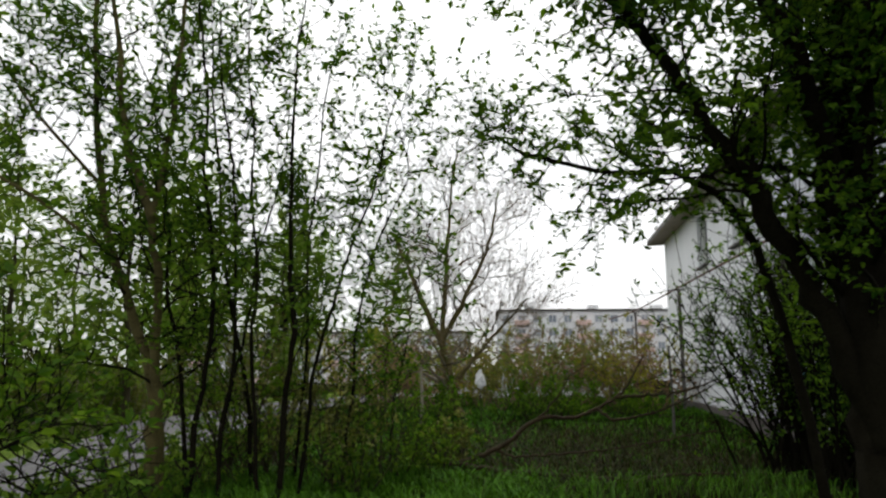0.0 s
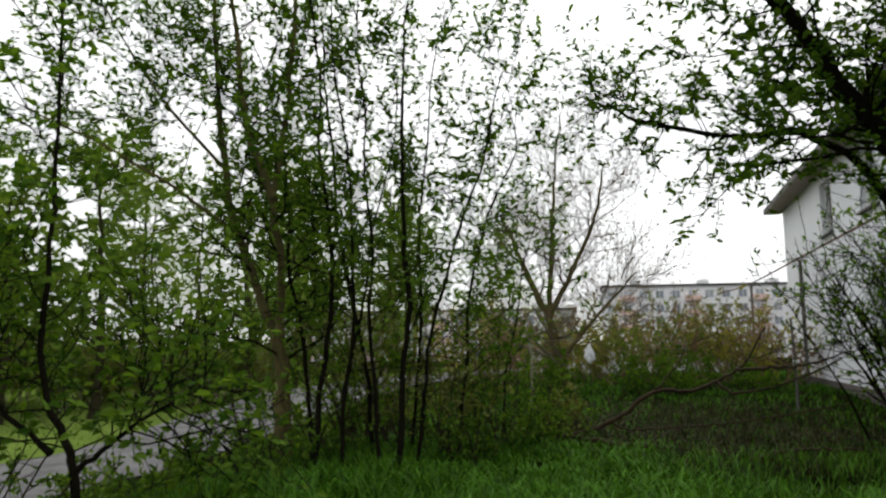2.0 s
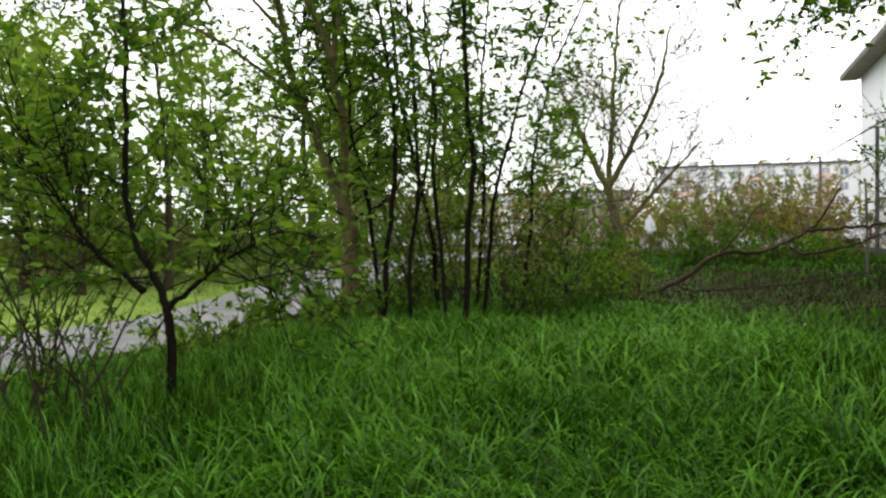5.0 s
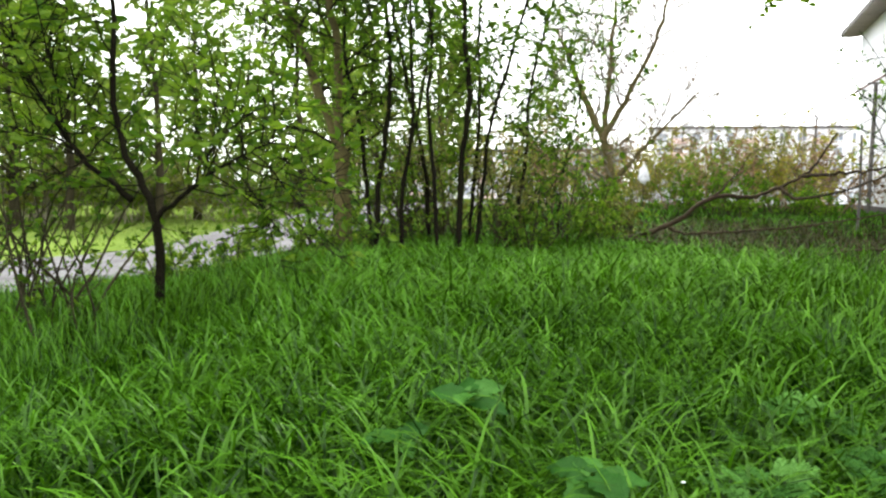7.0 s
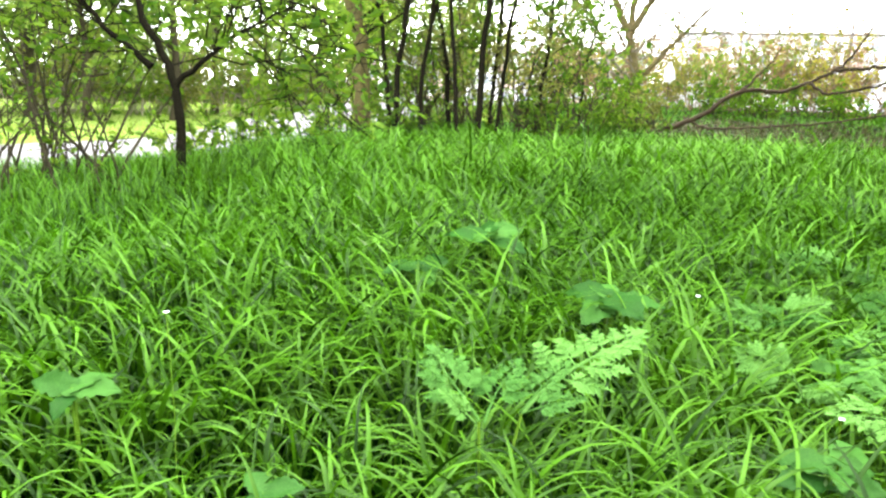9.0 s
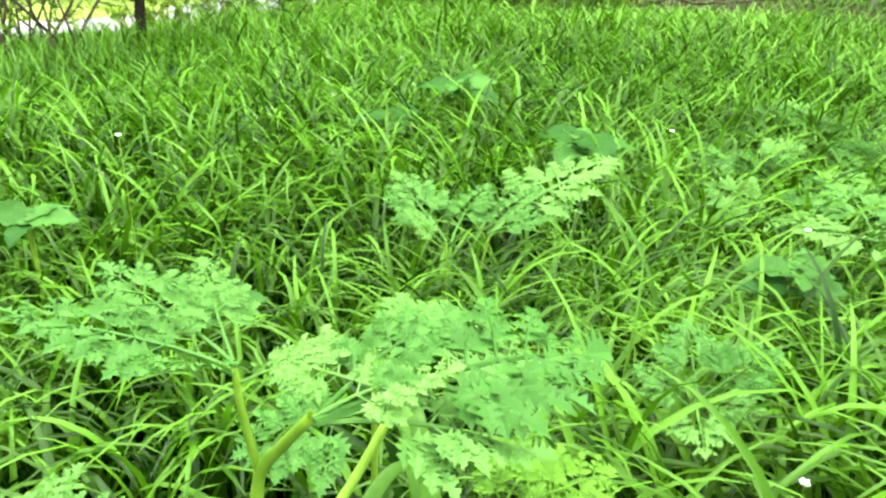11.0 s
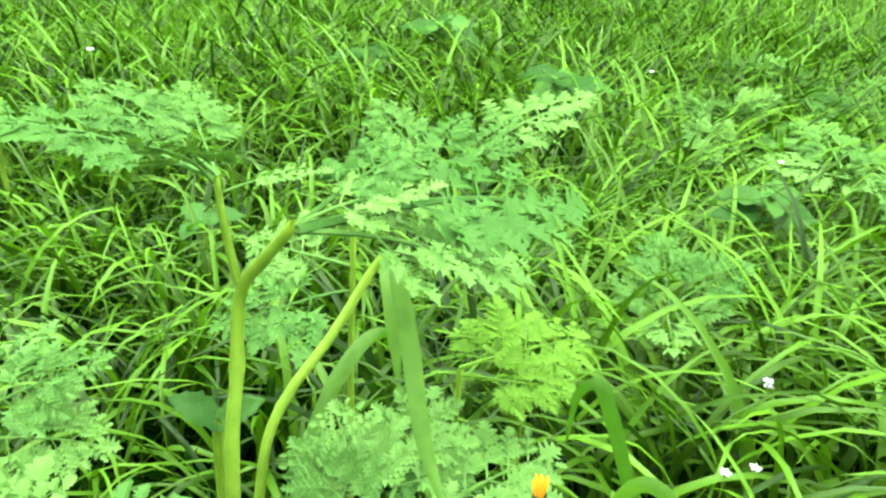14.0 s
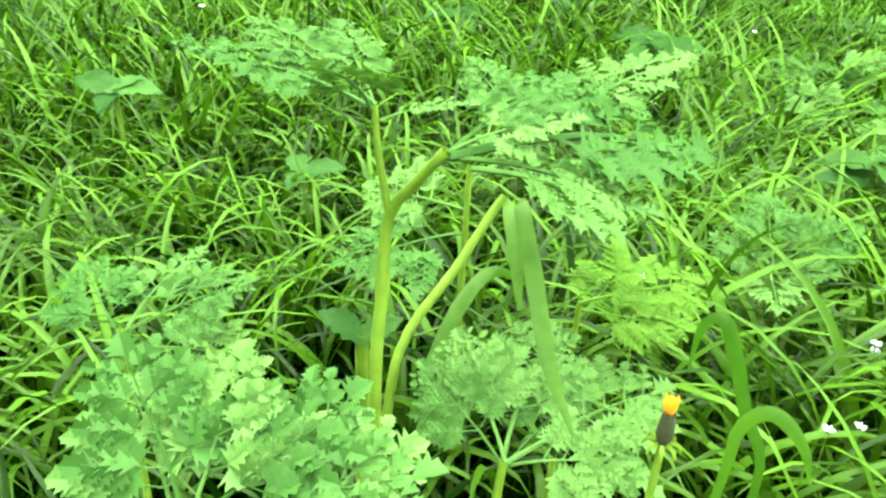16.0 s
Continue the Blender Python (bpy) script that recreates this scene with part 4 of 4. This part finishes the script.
    half = np.array([(0, 0.0), (0.13, 0.05), (0.27, 0.36), (0.33, notch), (0.52, 0.36), (0.57, notch), (0.76, 0.25), (0.80, notch * 0.8), (1.0, 0.0)])
    k = len(half)
    i = np.arange(k - 1)
    quads = np.concatenate([np.stack([i, i + 1, i + 1 + k, i + k], 1), np.stack([i, i + 2 * k, i + 1 + 2 * k, i + 1], 1)])
    v, f, rods = [], [], Tubes()

    def leaflet(p, ang, size, wide=1.0):
        h = half * [1, wide * tooth] * rng.uniform(0.9, 1.1, (1, 2))
        h[1:-1] += rng.normal(0, 0.015, (k - 2, 2))
        flat = np.concatenate([np.stack([h[:, 0], np.zeros(k)], 1), h, h * [1, -1]])
        lift = np.abs(flat[:, 1]) * 0.45 - 0.22 * flat[:, 0] ** 2
        tilt = rng.normal(0, 0.25)
        c, t = math.cos(ang), math.sin(ang)
        q = np.stack([c * flat[:, 0] - t * flat[:, 1], t * flat[:, 0] + c * flat[:, 1], lift + tilt * flat[:, 1]], 1) * size + p
        f.append(quads + 3 * k * len(v))
        v.append(q)

    def rib(s):
        return np.array([s, 0.015 * math.sin(5 * s + seed), 0.12 * s - 0.26 * s * s])

    for j in range(pairs):
        s = 0.30 + 0.62 * (j / pairs) ** 0.9
        ln = full * (1 - j / (pairs + 0.6)) ** 0.8 * rng.uniform(0.85, 1.1)
        for sgn in (-1, 1):
            a = sgn * radians(rng.uniform(52, 68) - 16 * j / pairs)
            way = np.array([math.cos(a), math.sin(a), rng.normal(0.05, 0.12)])
            p0 = rib(s)
            sag = 0.30 * rng.uniform(0.6, 1.3)
            rods.add(np.array([p0 + way * ln * q - [0, 0, sag * (ln * q) ** 2] for q in (0, 0.5, 0.95)]), [0.006, 0.005, 0.003], 3)
            m = max(2, int(round(5 * ln / full)))
            for n in range(m):
                q = 0.26 + 0.58 * n / max(1, m)
                p = p0 + way * ln * q - [0, 0, sag * (ln * q) ** 2]
                size = ln * (0.38 - 0.2 * n / m) + 0.012
                leaflet(p, a + radians(rng.uniform(40, 56)), size)
                leaflet(p, a - radians(rng.uniform(40, 56)), size)
            leaflet(p0 + way * ln * 0.76 - [0, 0, sag * (ln * 0.76) ** 2], a, 0.30 * ln + 0.02, 1.1)
    leaflet(rib(0.88), 0, 0.14, 1.3)
    rods.add(np.array([rib(s) - [0, 0, 0.006] for s in np.linspace(0, 0.95, 8)]), np.linspace(0.014, 0.004, 8), 5)
    v, f = np.concatenate(v), np.concatenate(f)
    rv, rf = np.concatenate(rods.v), np.concatenate(rods.f)
    return mesh_of("frond", np.concatenate([v, rv]), np.concatenate([f, rf + len(v)]), mat or M_CHERVIL)


FRONDS = [frond_mesh(500, 6, 0.42), frond_mesh(501, 5, 0.46), frond_mesh(502, 6, 0.38), frond_mesh(503, 5, 0.5)]
SLIM_FRONDS = [frond_mesh(520, 6, 0.32), frond_mesh(521, 5, 0.34), frond_mesh(522, 6, 0.30)]
YELLOW_FRONDS = [frond_mesh(530, 5, 0.42, M_CHERVIL_YELLOW), frond_mesh(531, 6, 0.38, M_CHERVIL_YELLOW)]
BIG_FRONDS = [frond_mesh(510, 4, 0.48, None, 1.3, 0.2), frond_mesh(511, 4, 0.5, None, 1.3, 0.2), frond_mesh(512, 4, 0.5, None, 1.35, 0.2)]


def frame_of(base, tip, roll=0.0, scale=1.0, light=(0, -0.55, 1)):
    """The pose that lays +x from base to tip, with +z turned to the light as near as it goes."""
    x = Vector(tip) - Vector(base)
    ln = x.length
    x.normalize()
    side = Vector(light).cross(x)
    side = side.normalized() if side.length > 1e-3 else Vector((0, 1, 0))
    up = x.cross(side)
    m = Matrix((x, side, up)).transposed().to_4x4()
    return Matrix.Translation(base) @ m @ Matrix.Rotation(roll, 4, "X") @ Matrix.Scale(ln * scale, 4)


def chervil(at, stem, fronds, seed, label="feathery pale green chervil with divided leaves in the grass", stem_r=0.004, kinds=None, light=(0, -0.45, 1), side_stem=None):
    """A plant with stems as lists of world places and fronds as (base, tip) in the world."""
    rng = random.Random(seed)
    root = thing("chervil_plant", (at[0], at[1], gz(*at)), label, "plant", "chervil in the grass")
    o = np.array(root.location)
    for line in stem:
        t = Tubes()
        pts = curve_points(line, 4 * len(line)) - o
        r = np.linspace(stem_r, stem_r * 0.6, len(pts))
        r[len(pts) // 2] *= 1.25
        t.add(pts, r, 8)
        part("stem", t.mesh("stem", M_STEM), M_STEM, root, "smooth yellow-green stem")
    if side_stem:
        t = Tubes()
        t.add(curve_points(side_stem, 9) - o, np.linspace(0.0022, 0.0014, 9), 6)
        part("stem", t.mesh("stem", M_STEM), M_STEM, root, "thin side stem")
    for base, tip in fronds:
        ob = part("frond", rng.choice(kinds or FRONDS), None, root)
        ob.matrix_local = Matrix.Translation(-Vector(o)) @ frame_of(base, tip, rng.uniform(-0.2, 0.2), light=light)
    return root


# the tall plant by the path's end
chervil((-0.19, 0.23), [[(-0.19, 0.225, 0.0), (-0.185, 0.232, 0.25), (-0.187, 0.238, 0.42), (-0.19, 0.254, 0.468), (-0.19, 0.262, 0.507), (-0.176, 0.26, 0.528), (-0.161, 0.257, 0.547)]],
        [((-0.198, 0.262, 0.560), (-0.29, 0.24, 0.597)), ((-0.198, 0.262, 0.562), (-0.275, 0.285, 0.60)), ((-0.198, 0.262, 0.562), (-0.235, 0.305, 0.597)), ((-0.198, 0.26, 0.56), (-0.196, 0.205, 0.60)),
         ((-0.195, 0.262, 0.556), (-0.155, 0.285, 0.568)), ((-0.161, 0.257, 0.547), (-0.032, 0.40, 0.540)), ((-0.161, 0.257, 0.545), (-0.058, 0.305, 0.525)), ((-0.161, 0.257, 0.547), (-0.115, 0.325, 0.58)),
         ((-0.161, 0.257, 0.547), (-0.105, 0.29, 0.568))],
        1, "tall pale green chervil with a stout stem and feathery leaves", 0.0042, kinds=SLIM_FRONDS, light=(0, -0.1, 1), side_stem=[(-0.19, 0.262, 0.509), (-0.196, 0.262, 0.54), (-0.198, 0.262, 0.562)])
chervil((-0.2, 0.47), [[(-0.2, 0.47, 0), (-0.205, 0.475, 0.25), (-0.207, 0.482, 0.458)]],
        [((-0.207, 0.482, 0.458), (-0.074, 0.605, 0.407)), ((-0.207, 0.482, 0.45), (-0.15, 0.62, 0.44)), ((-0.205, 0.48, 0.42), (-0.32, 0.52, 0.42)), ((-0.205, 0.48, 0.40), (-0.3, 0.42, 0.39))], 2)
chervil((-0.10, 0.34), [[(-0.1, 0.34, 0), (-0.10, 0.345, 0.25), (-0.098, 0.348, 0.43)]],
        [((-0.098, 0.348, 0.43), (-0.022, 0.415, 0.437)), ((-0.098, 0.348, 0.425), (-0.028, 0.35, 0.432)), ((-0.098, 0.348, 0.42), (-0.075, 0.43, 0.425))], 3, stem_r=0.003, kinds=YELLOW_FRONDS)
chervil((-0.125, 0.2), [[(-0.125, 0.2, 0), (-0.125, 0.23, 0.22), (-0.12, 0.26, 0.375)]],
        [((-0.12, 0.26, 0.375), (-0.035, 0.335, 0.405)), ((-0.12, 0.26, 0.375), (-0.115, 0.355, 0.418)), ((-0.12, 0.26, 0.375), (-0.17, 0.325, 0.415)),
         ((-0.12, 0.26, 0.37), (-0.05, 0.275, 0.39)), ((-0.12, 0.26, 0.37), (-0.08, 0.32, 0.40)), ((-0.12, 0.26, 0.37), (-0.18, 0.29, 0.41))], 4)
chervil((-0.19, 0.085), [[(-0.19, 0.085, 0), (-0.195, 0.095, 0.3), (-0.195, 0.10, 0.46)]],
        [((-0.195, 0.10, 0.46), (-0.122, 0.122, 0.498)), ((-0.195, 0.10, 0.46), (-0.155, 0.142, 0.504)), ((-0.197, 0.10, 0.46), (-0.198, 0.142, 0.508)),
         ((-0.197, 0.10, 0.46), (-0.235, 0.125, 0.512)), ((-0.195, 0.10, 0.45), (-0.135, 0.15, 0.48)), ((-0.197, 0.10, 0.45), (-0.255, 0.145, 0.48))],
        5, "pale chervil leaves close over the grass", kinds=BIG_FRONDS, light=(0, -0.1, 1))
chervil((-0.36, 0.25), [[(-0.36, 0.25, 0), (-0.365, 0.26, 0.401)]],
        [((-0.363, 0.261, 0.40), (-0.30, 0.31, 0.43)), ((-0.363, 0.261, 0.40), (-0.36, 0.34, 0.43)), ((-0.363, 0.261, 0.39), (-0.28, 0.28, 0.39)), ((-0.363, 0.261, 0.39), (-0.43, 0.30, 0.42))], 6, stem_r=0.003)
chervil((0.075, 0.72), [[(0.075, 0.72, 0), (0.073, 0.72, 0.31)]],
        [((0.075, 0.72, 0.31), (0.165, 0.78, 0.355)), ((0.075, 0.72, 0.31), (0.06, 0.80, 0.37)), ((0.075, 0.72, 0.29), (0.01, 0.75, 0.33)), ((0.075, 0.72, 0.30), (0.13, 0.69, 0.33)), ((0.075, 0.72, 0.30), (0.07, 0.63, 0.31))], 7, stem_r=0.003)
chervil((-0.28, 1.12), [[(-0.28, 1.12, 0), (-0.29, 1.12, 0.306)], [(-0.28, 1.12, 0), (-0.227, 1.187, 0.302)]],
        [((-0.292, 1.12, 0.306), (-0.42, 1.25, 0.40)), ((-0.283, 1.122, 0.306), (-0.25, 1.27, 0.385)), ((-0.227, 1.187, 0.302), (-0.03, 1.45, 0.43)), ((-0.223, 1.148, 0.32), (-0.12, 1.17, 0.36)),
         ((-0.29, 1.12, 0.30), (-0.36, 1.12, 0.36)), ((-0.227, 1.187, 0.302), (-0.16, 1.30, 0.38))], 8, kinds=SLIM_FRONDS)
# more of them where the bank falls to the right
rngp = np.random.default_rng(700)
PLOTS = [(0.30, 1.62), (0.42, 1.35), (0.55, 1.9), (0.62, 1.5), (0.48, 1.1), (0.33, 2.1), (0.75, 2.3), (0.85, 1.75), (0.62, 2.7), (0.95, 2.6), (0.4, 2.5), (0.7, 1.15)]
for i, (x, y) in enumerate(PLOTS):
    g = gz(x, y)
    h = 0.24 + 0.10 * rngp.random()
    top = (x + 0.02, y, g + h)
    fr = []
    for k in range(5):
        a = 2 * math.pi * (k + rngp.random()) / 5
        ln = rngp.uniform(0.10, 0.19)
        fr.append((top, (top[0] + ln * math.cos(a), top[1] + ln * math.sin(a), top[2] + rngp.uniform(0.0, 0.09))))
    chervil((x, y), [[(x, y, g), top]], fr, 20 + i, stem_r=0.003)


def broad_leaf_mesh(seed):
    """A heart-shaped, wavy-edged leaf of length 1 along +x, with a folded midrib and raised veins."""
    rng = np.random.default_rng(seed)
    n, m = 13, 9
    v = []
    for i in range(n):
        s = i / (n - 1)
        w = 0.37 * (math.sin(math.pi * min(1, s * 0.9 + 0.12)) ** 0.75) * (1 - 0.25 * s)
        back = -0.16 * max(0, 1 - s * 4)
        for j in range(m):
            u = 2 * j / (m - 1) - 1
            edge = 1 + 0.17 * math.sin(i * 2.3) * abs(u) ** 3 + rng.normal(0, 0.015)
            z = 0.16 * abs(u) * w - 0.25 * s * s + 0.03 * math.sin(9 * s + 3 * abs(u)) * abs(u) + rng.normal(0, 0.006)
            v.append((s + back * abs(u) * 1.3, u * w * edge, z))
    f = [(i * m + j, i * m + j + 1, (i + 1) * m + j + 1, (i + 1) * m + j) for i in range(n - 1) for j in range(m - 1)]
    return mesh_of("leaf", v, f, M_BURDOCK, True)


BROAD = [broad_leaf_mesh(601), broad_leaf_mesh(602), broad_leaf_mesh(603)]


def burdock(at, tips, seed, label="broad-leaved green weed standing in the grass"):
    """A weed with broad leaves; tips: (base, tip) of each blade in the world."""
    rng = random.Random(seed)
    root = thing("broadleaf_weed", (at[0], at[1], gz(*at)), label, "plant", "broad-leaved weeds")
    o = Vector(root.location)
    for base, tip in tips:
        leaf = part("leaf", BROAD[rng.randrange(3)], None, root)
        leaf.matrix_local = Matrix.Translation(-o) @ frame_of(base, tip, rng.uniform(-0.3, 0.3))
        t = Tubes()
        b = Vector(base) - o
        t.add(np.array([(0, 0, -0.01), (b.x * 0.5, b.y * 0.5, b.z * 0.7), tuple(b)]), [0.003, 0.0028, 0.0022], 6)
        part("stalk", t.mesh("stalk", M_STEM), M_STEM, root)
    return root


def weed_at(x, y, z, size, count, seed):
    """A broad-leaved weed whose blades spread from a point."""
    rng = random.Random(seed)
    tips = []
    for k in range(count):
        a = 2 * math.pi * (k + rng.uniform(-0.2, 0.2)) / count + seed
        ln = size * rng.uniform(0.75, 1.15)
        base = (x + 0.012 * math.cos(a), y + 0.012 * math.sin(a), z - 0.02 * (k % 2))
        tips.append((base, (base[0] + ln * math.cos(a), base[1] + ln * math.sin(a), base[2] + ln * rng.uniform(0.0, 0.35))))
    return burdock((x, y), tips, seed)


weed_at(0.25, 1.10, 0.325, 0.07, 7, 1)
weed_at(-0.50, 2.29, 0.40, 0.13, 5, 2)
weed_at(-0.10, 1.84, 0.35, 0.12, 5, 3)
weed_at(-0.66, 2.02, 0.34, 0.11, 4, 7)
burdock((-1.03, 1.04), [((-1.035, 1.037, 0.30), (-1.11, 1.02, 0.32)), ((-1.03, 1.037, 0.30), (-0.95, 1.06, 0.31)), ((-1.03, 1.04, 0.30), (-1.0, 1.11, 0.32)), ((-1.03, 1.03, 0.29), (-1.02, 0.97, 0.28))], 4)
burdock((-0.56, 0.89), [((-0.565, 0.887, 0.26), (-0.51, 0.90, 0.28)), ((-0.565, 0.887, 0.26), (-0.61, 0.91, 0.28)), ((-0.565, 0.88, 0.26), (-0.57, 0.83, 0.26))], 5)
burdock((-0.2, 0.25), [((-0.203, 0.255, 0.44), (-0.222, 0.25, 0.455)), ((-0.2, 0.255, 0.44), (-0.183, 0.262, 0.452))], 6, "small round-leaved weed by the chervil's stem")


def ribbon(line, widths):
    """A broad drooping grass blade along a line, creased down its middle."""
    pts = curve_points(line, 5 * len(line))
    w = np.interp(np.linspace(0, 1, len(pts)), np.linspace(0, 1, len(widths)), widths) / 2
    tan = unit(np.gradient(pts, axis=0))
    side = unit(np.cross(tan, [0.15, -1, 0.35]))
    nor = np.cross(side, tan)
    v = np.stack([pts + side * w[:, None], pts + nor * w[:, None] * 0.35, pts - side * w[:, None]], 1).reshape(-1, 3)
    i = np.arange(len(pts) - 1) * 3
    f = np.concatenate([np.stack([i, i + 1, i + 4, i + 3], 1), np.stack([i + 1, i + 2, i + 5, i + 4], 1)])
    return v, f


def broken_reed():
    """A bent yellow-green stalk whose broad blades hang from its kink."""
    root = thing("bent_grass_stalk", (-0.2, 0.25, gz(-0.2, 0.25)), "bent yellow-green stalk with broad hanging grass blades", "grass")
    o = np.array(root.location)
    t = Tubes()
    t.add(curve_points([(-0.2, 0.25, 0.2), (-0.2, 0.29, 0.36), (-0.197, 0.314, 0.404), (-0.179, 0.354, 0.435), (-0.165, 0.381, 0.464), (-0.158, 0.388, 0.476)], 18) - o, np.linspace(0.0034, 0.0028, 18), 8)
    t.add(np.array([(-0.2, 0.25, 0.0), (-0.2, 0.25, 0.2)]) - o, [0.0036, 0.0034], 8)
    part("stalk", t.mesh("stalk", M_STEM), M_STEM, root)
    for line, w in (([(-0.158, 0.388, 0.474), (-0.15, 0.372, 0.470), (-0.14, 0.35, 0.45), (-0.132, 0.335, 0.425)], (0.005, 0.010, 0.009, 0.003)),
                    ([(-0.145, 0.372, 0.478), (-0.141, 0.358, 0.482), (-0.124, 0.327, 0.452), (-0.106, 0.285, 0.428), (-0.085, 0.248, 0.413)], (0.005, 0.010, 0.011, 0.009, 0.002)),
                    ([(-0.19, 0.33, 0.36), (-0.18, 0.37, 0.395), (-0.165, 0.405, 0.41), (-0.14, 0.43, 0.39)], (0.008, 0.011, 0.009, 0.002))):
        v, f = ribbon(line, w)
        part("blade", mesh_of("blade", v - o, f, M_BLADE, True), None, root)


broken_reed()


def grass_tuft(foot, label, lines):
    """A few broad blades that rise from one foot; lines of world places with the widths along them."""
    root = thing("grass_tuft", (*foot, gz(*foot)), label, "grass")
    o = np.array(root.location)
    for line, w in lines:
        x, y, z = line[0]
        start = [(foot[0] * 0.8 + x * 0.2, foot[1] * 0.8 + y * 0.2, gz(*foot)), (foot[0] * 0.4 + x * 0.6, foot[1] * 0.4 + y * 0.6, z * 0.6)]
        v, f = ribbon(start + line, (w[0] * 0.8, w[0]) + w)
        part("blade", mesh_of("blade", v - o, f, M_BLADE, True), None, root)


grass_tuft((-0.02, 0.3), "tuft of broad green blades arching over beside the dandelion", [
    ([(0.015, 0.3, 0.365), (-0.001, 0.3, 0.412), (-0.014, 0.3, 0.448), (-0.023, 0.3, 0.465), (-0.032, 0.3, 0.458), (-0.034, 0.3, 0.429)], (0.005, 0.007, 0.008, 0.007, 0.005, 0.001)),
    ([(-0.009, 0.27, 0.388), (-0.008, 0.27, 0.421), (0.001, 0.27, 0.435), (0.012, 0.27, 0.432), (0.024, 0.27, 0.417), (0.03, 0.27, 0.399)], (0.005, 0.007, 0.008, 0.0075, 0.005, 0.001)),
])


def dandelion(x, y, z, foot):
    """A half-closed yellow flower on a hollow stalk."""
    root = thing("dandelion", (foot[0], foot[1], gz(*foot)), "half-closed yellow dandelion with pale reflexed bracts", "flower")
    o = np.array(root.location)
    t = Tubes()
    t.add(curve_points([(foot[0], foot[1], 0), (x * 0.6 + foot[0] * 0.4, y * 0.6 + foot[1] * 0.4, z * 0.6), (x, y, z - 0.012)], 12) - o, np.linspace(0.0026, 0.0018, 12), 8)
    part("stalk", t.mesh("stalk", M_STEM), M_STEM, root)
    t = Tubes()
    t.add(np.array([(x, y, z - 0.014), (x, y, z - 0.009), (x, y, z - 0.002), (x, y, z + 0.004)]) - o, [0.002, 0.0042, 0.0036, 0.0028], 12)
    part("involucre", t.mesh("involucre", M_SEPAL), M_SEPAL, root, "dark green cup of bracts")
    for k in range(14):
        a = 2 * math.pi * k / 14
        c, s = math.cos(a), math.sin(a)
        r = 0.0018 + 0.0008 * (k % 3)
        r *= 0.8
        v, f = ribbon([(x + c * r * 0.6, y + s * r * 0.6, z + 0.002), (x + c * r, y + s * r, z + 0.007), (x + c * r * 1.5, y + s * r * 1.5, z + 0.0115)], (0.001, 0.0016, 0.0008))
        part("petal", mesh_of("petal", v - o, f, M_YELLOW, True), None, root)
    for k in range(8):
        a = 2 * math.pi * k / 8
        c, s = math.cos(a), math.sin(a)
        v, f = ribbon([(x + c * 0.003, y + s * 0.003, z - 0.013), (x + c * 0.007, y + s * 0.007, z - 0.0135), (x + c * 0.009, y + s * 0.009, z - 0.017)], (0.002, 0.0022, 0.0006))
        part("bract", mesh_of("bract", v - o, f, M_STEM, True), None, root, "pale reflexed bract" if k == 0 else "")


dandelion(-0.045, 0.233, 0.447, (-0.05, 0.2))


def starwort(x, y, z, k):
    """A tiny white flower of five petals on a thread-like stalk."""
    root = thing("white_flower", (x, y, gz(x, y)), "tiny white five-petalled flower low in the grass", "flower", "tiny white flowers")
    o = np.array(root.location)
    t = Tubes()
    t.add(np.array([(0, 0, 0), (0.004, 0.003, (z - o[2]) * 0.6), (0, 0, z - o[2])]), [0.001, 0.0009, 0.0008], 5)
    part("stalk", t.mesh("stalk", M_STEM), M_STEM, root)
    for j in range(5):
        a = 2 * math.pi * j / 5 + k
        c, s = math.cos(a), math.sin(a)
        v, f = ribbon([(0, 0, z - o[2]), (0.003 * c, 0.003 * s - 0.0005, z - o[2] + 0.001), (0.0052 * c, 0.0052 * s, z - o[2] + 0.0012)], (0.0015, 0.0035, 0.0015))
        part("petal", mesh_of("petal", v, f, M_PETAL, True), None, root)


for k, (x, y, z) in enumerate([(0.139, 0.53, 0.261), (0.114, 0.523, 0.256), (0.181, 0.679, 0.254), (0.167, 0.642, 0.282), (-0.063, 0.432, 0.415), (0.098, 1.697, 0.41), (-0.852, 1.073, 0.453), (0.28, 1.2, 0.36)]):
    starwort(x, y, z, k)
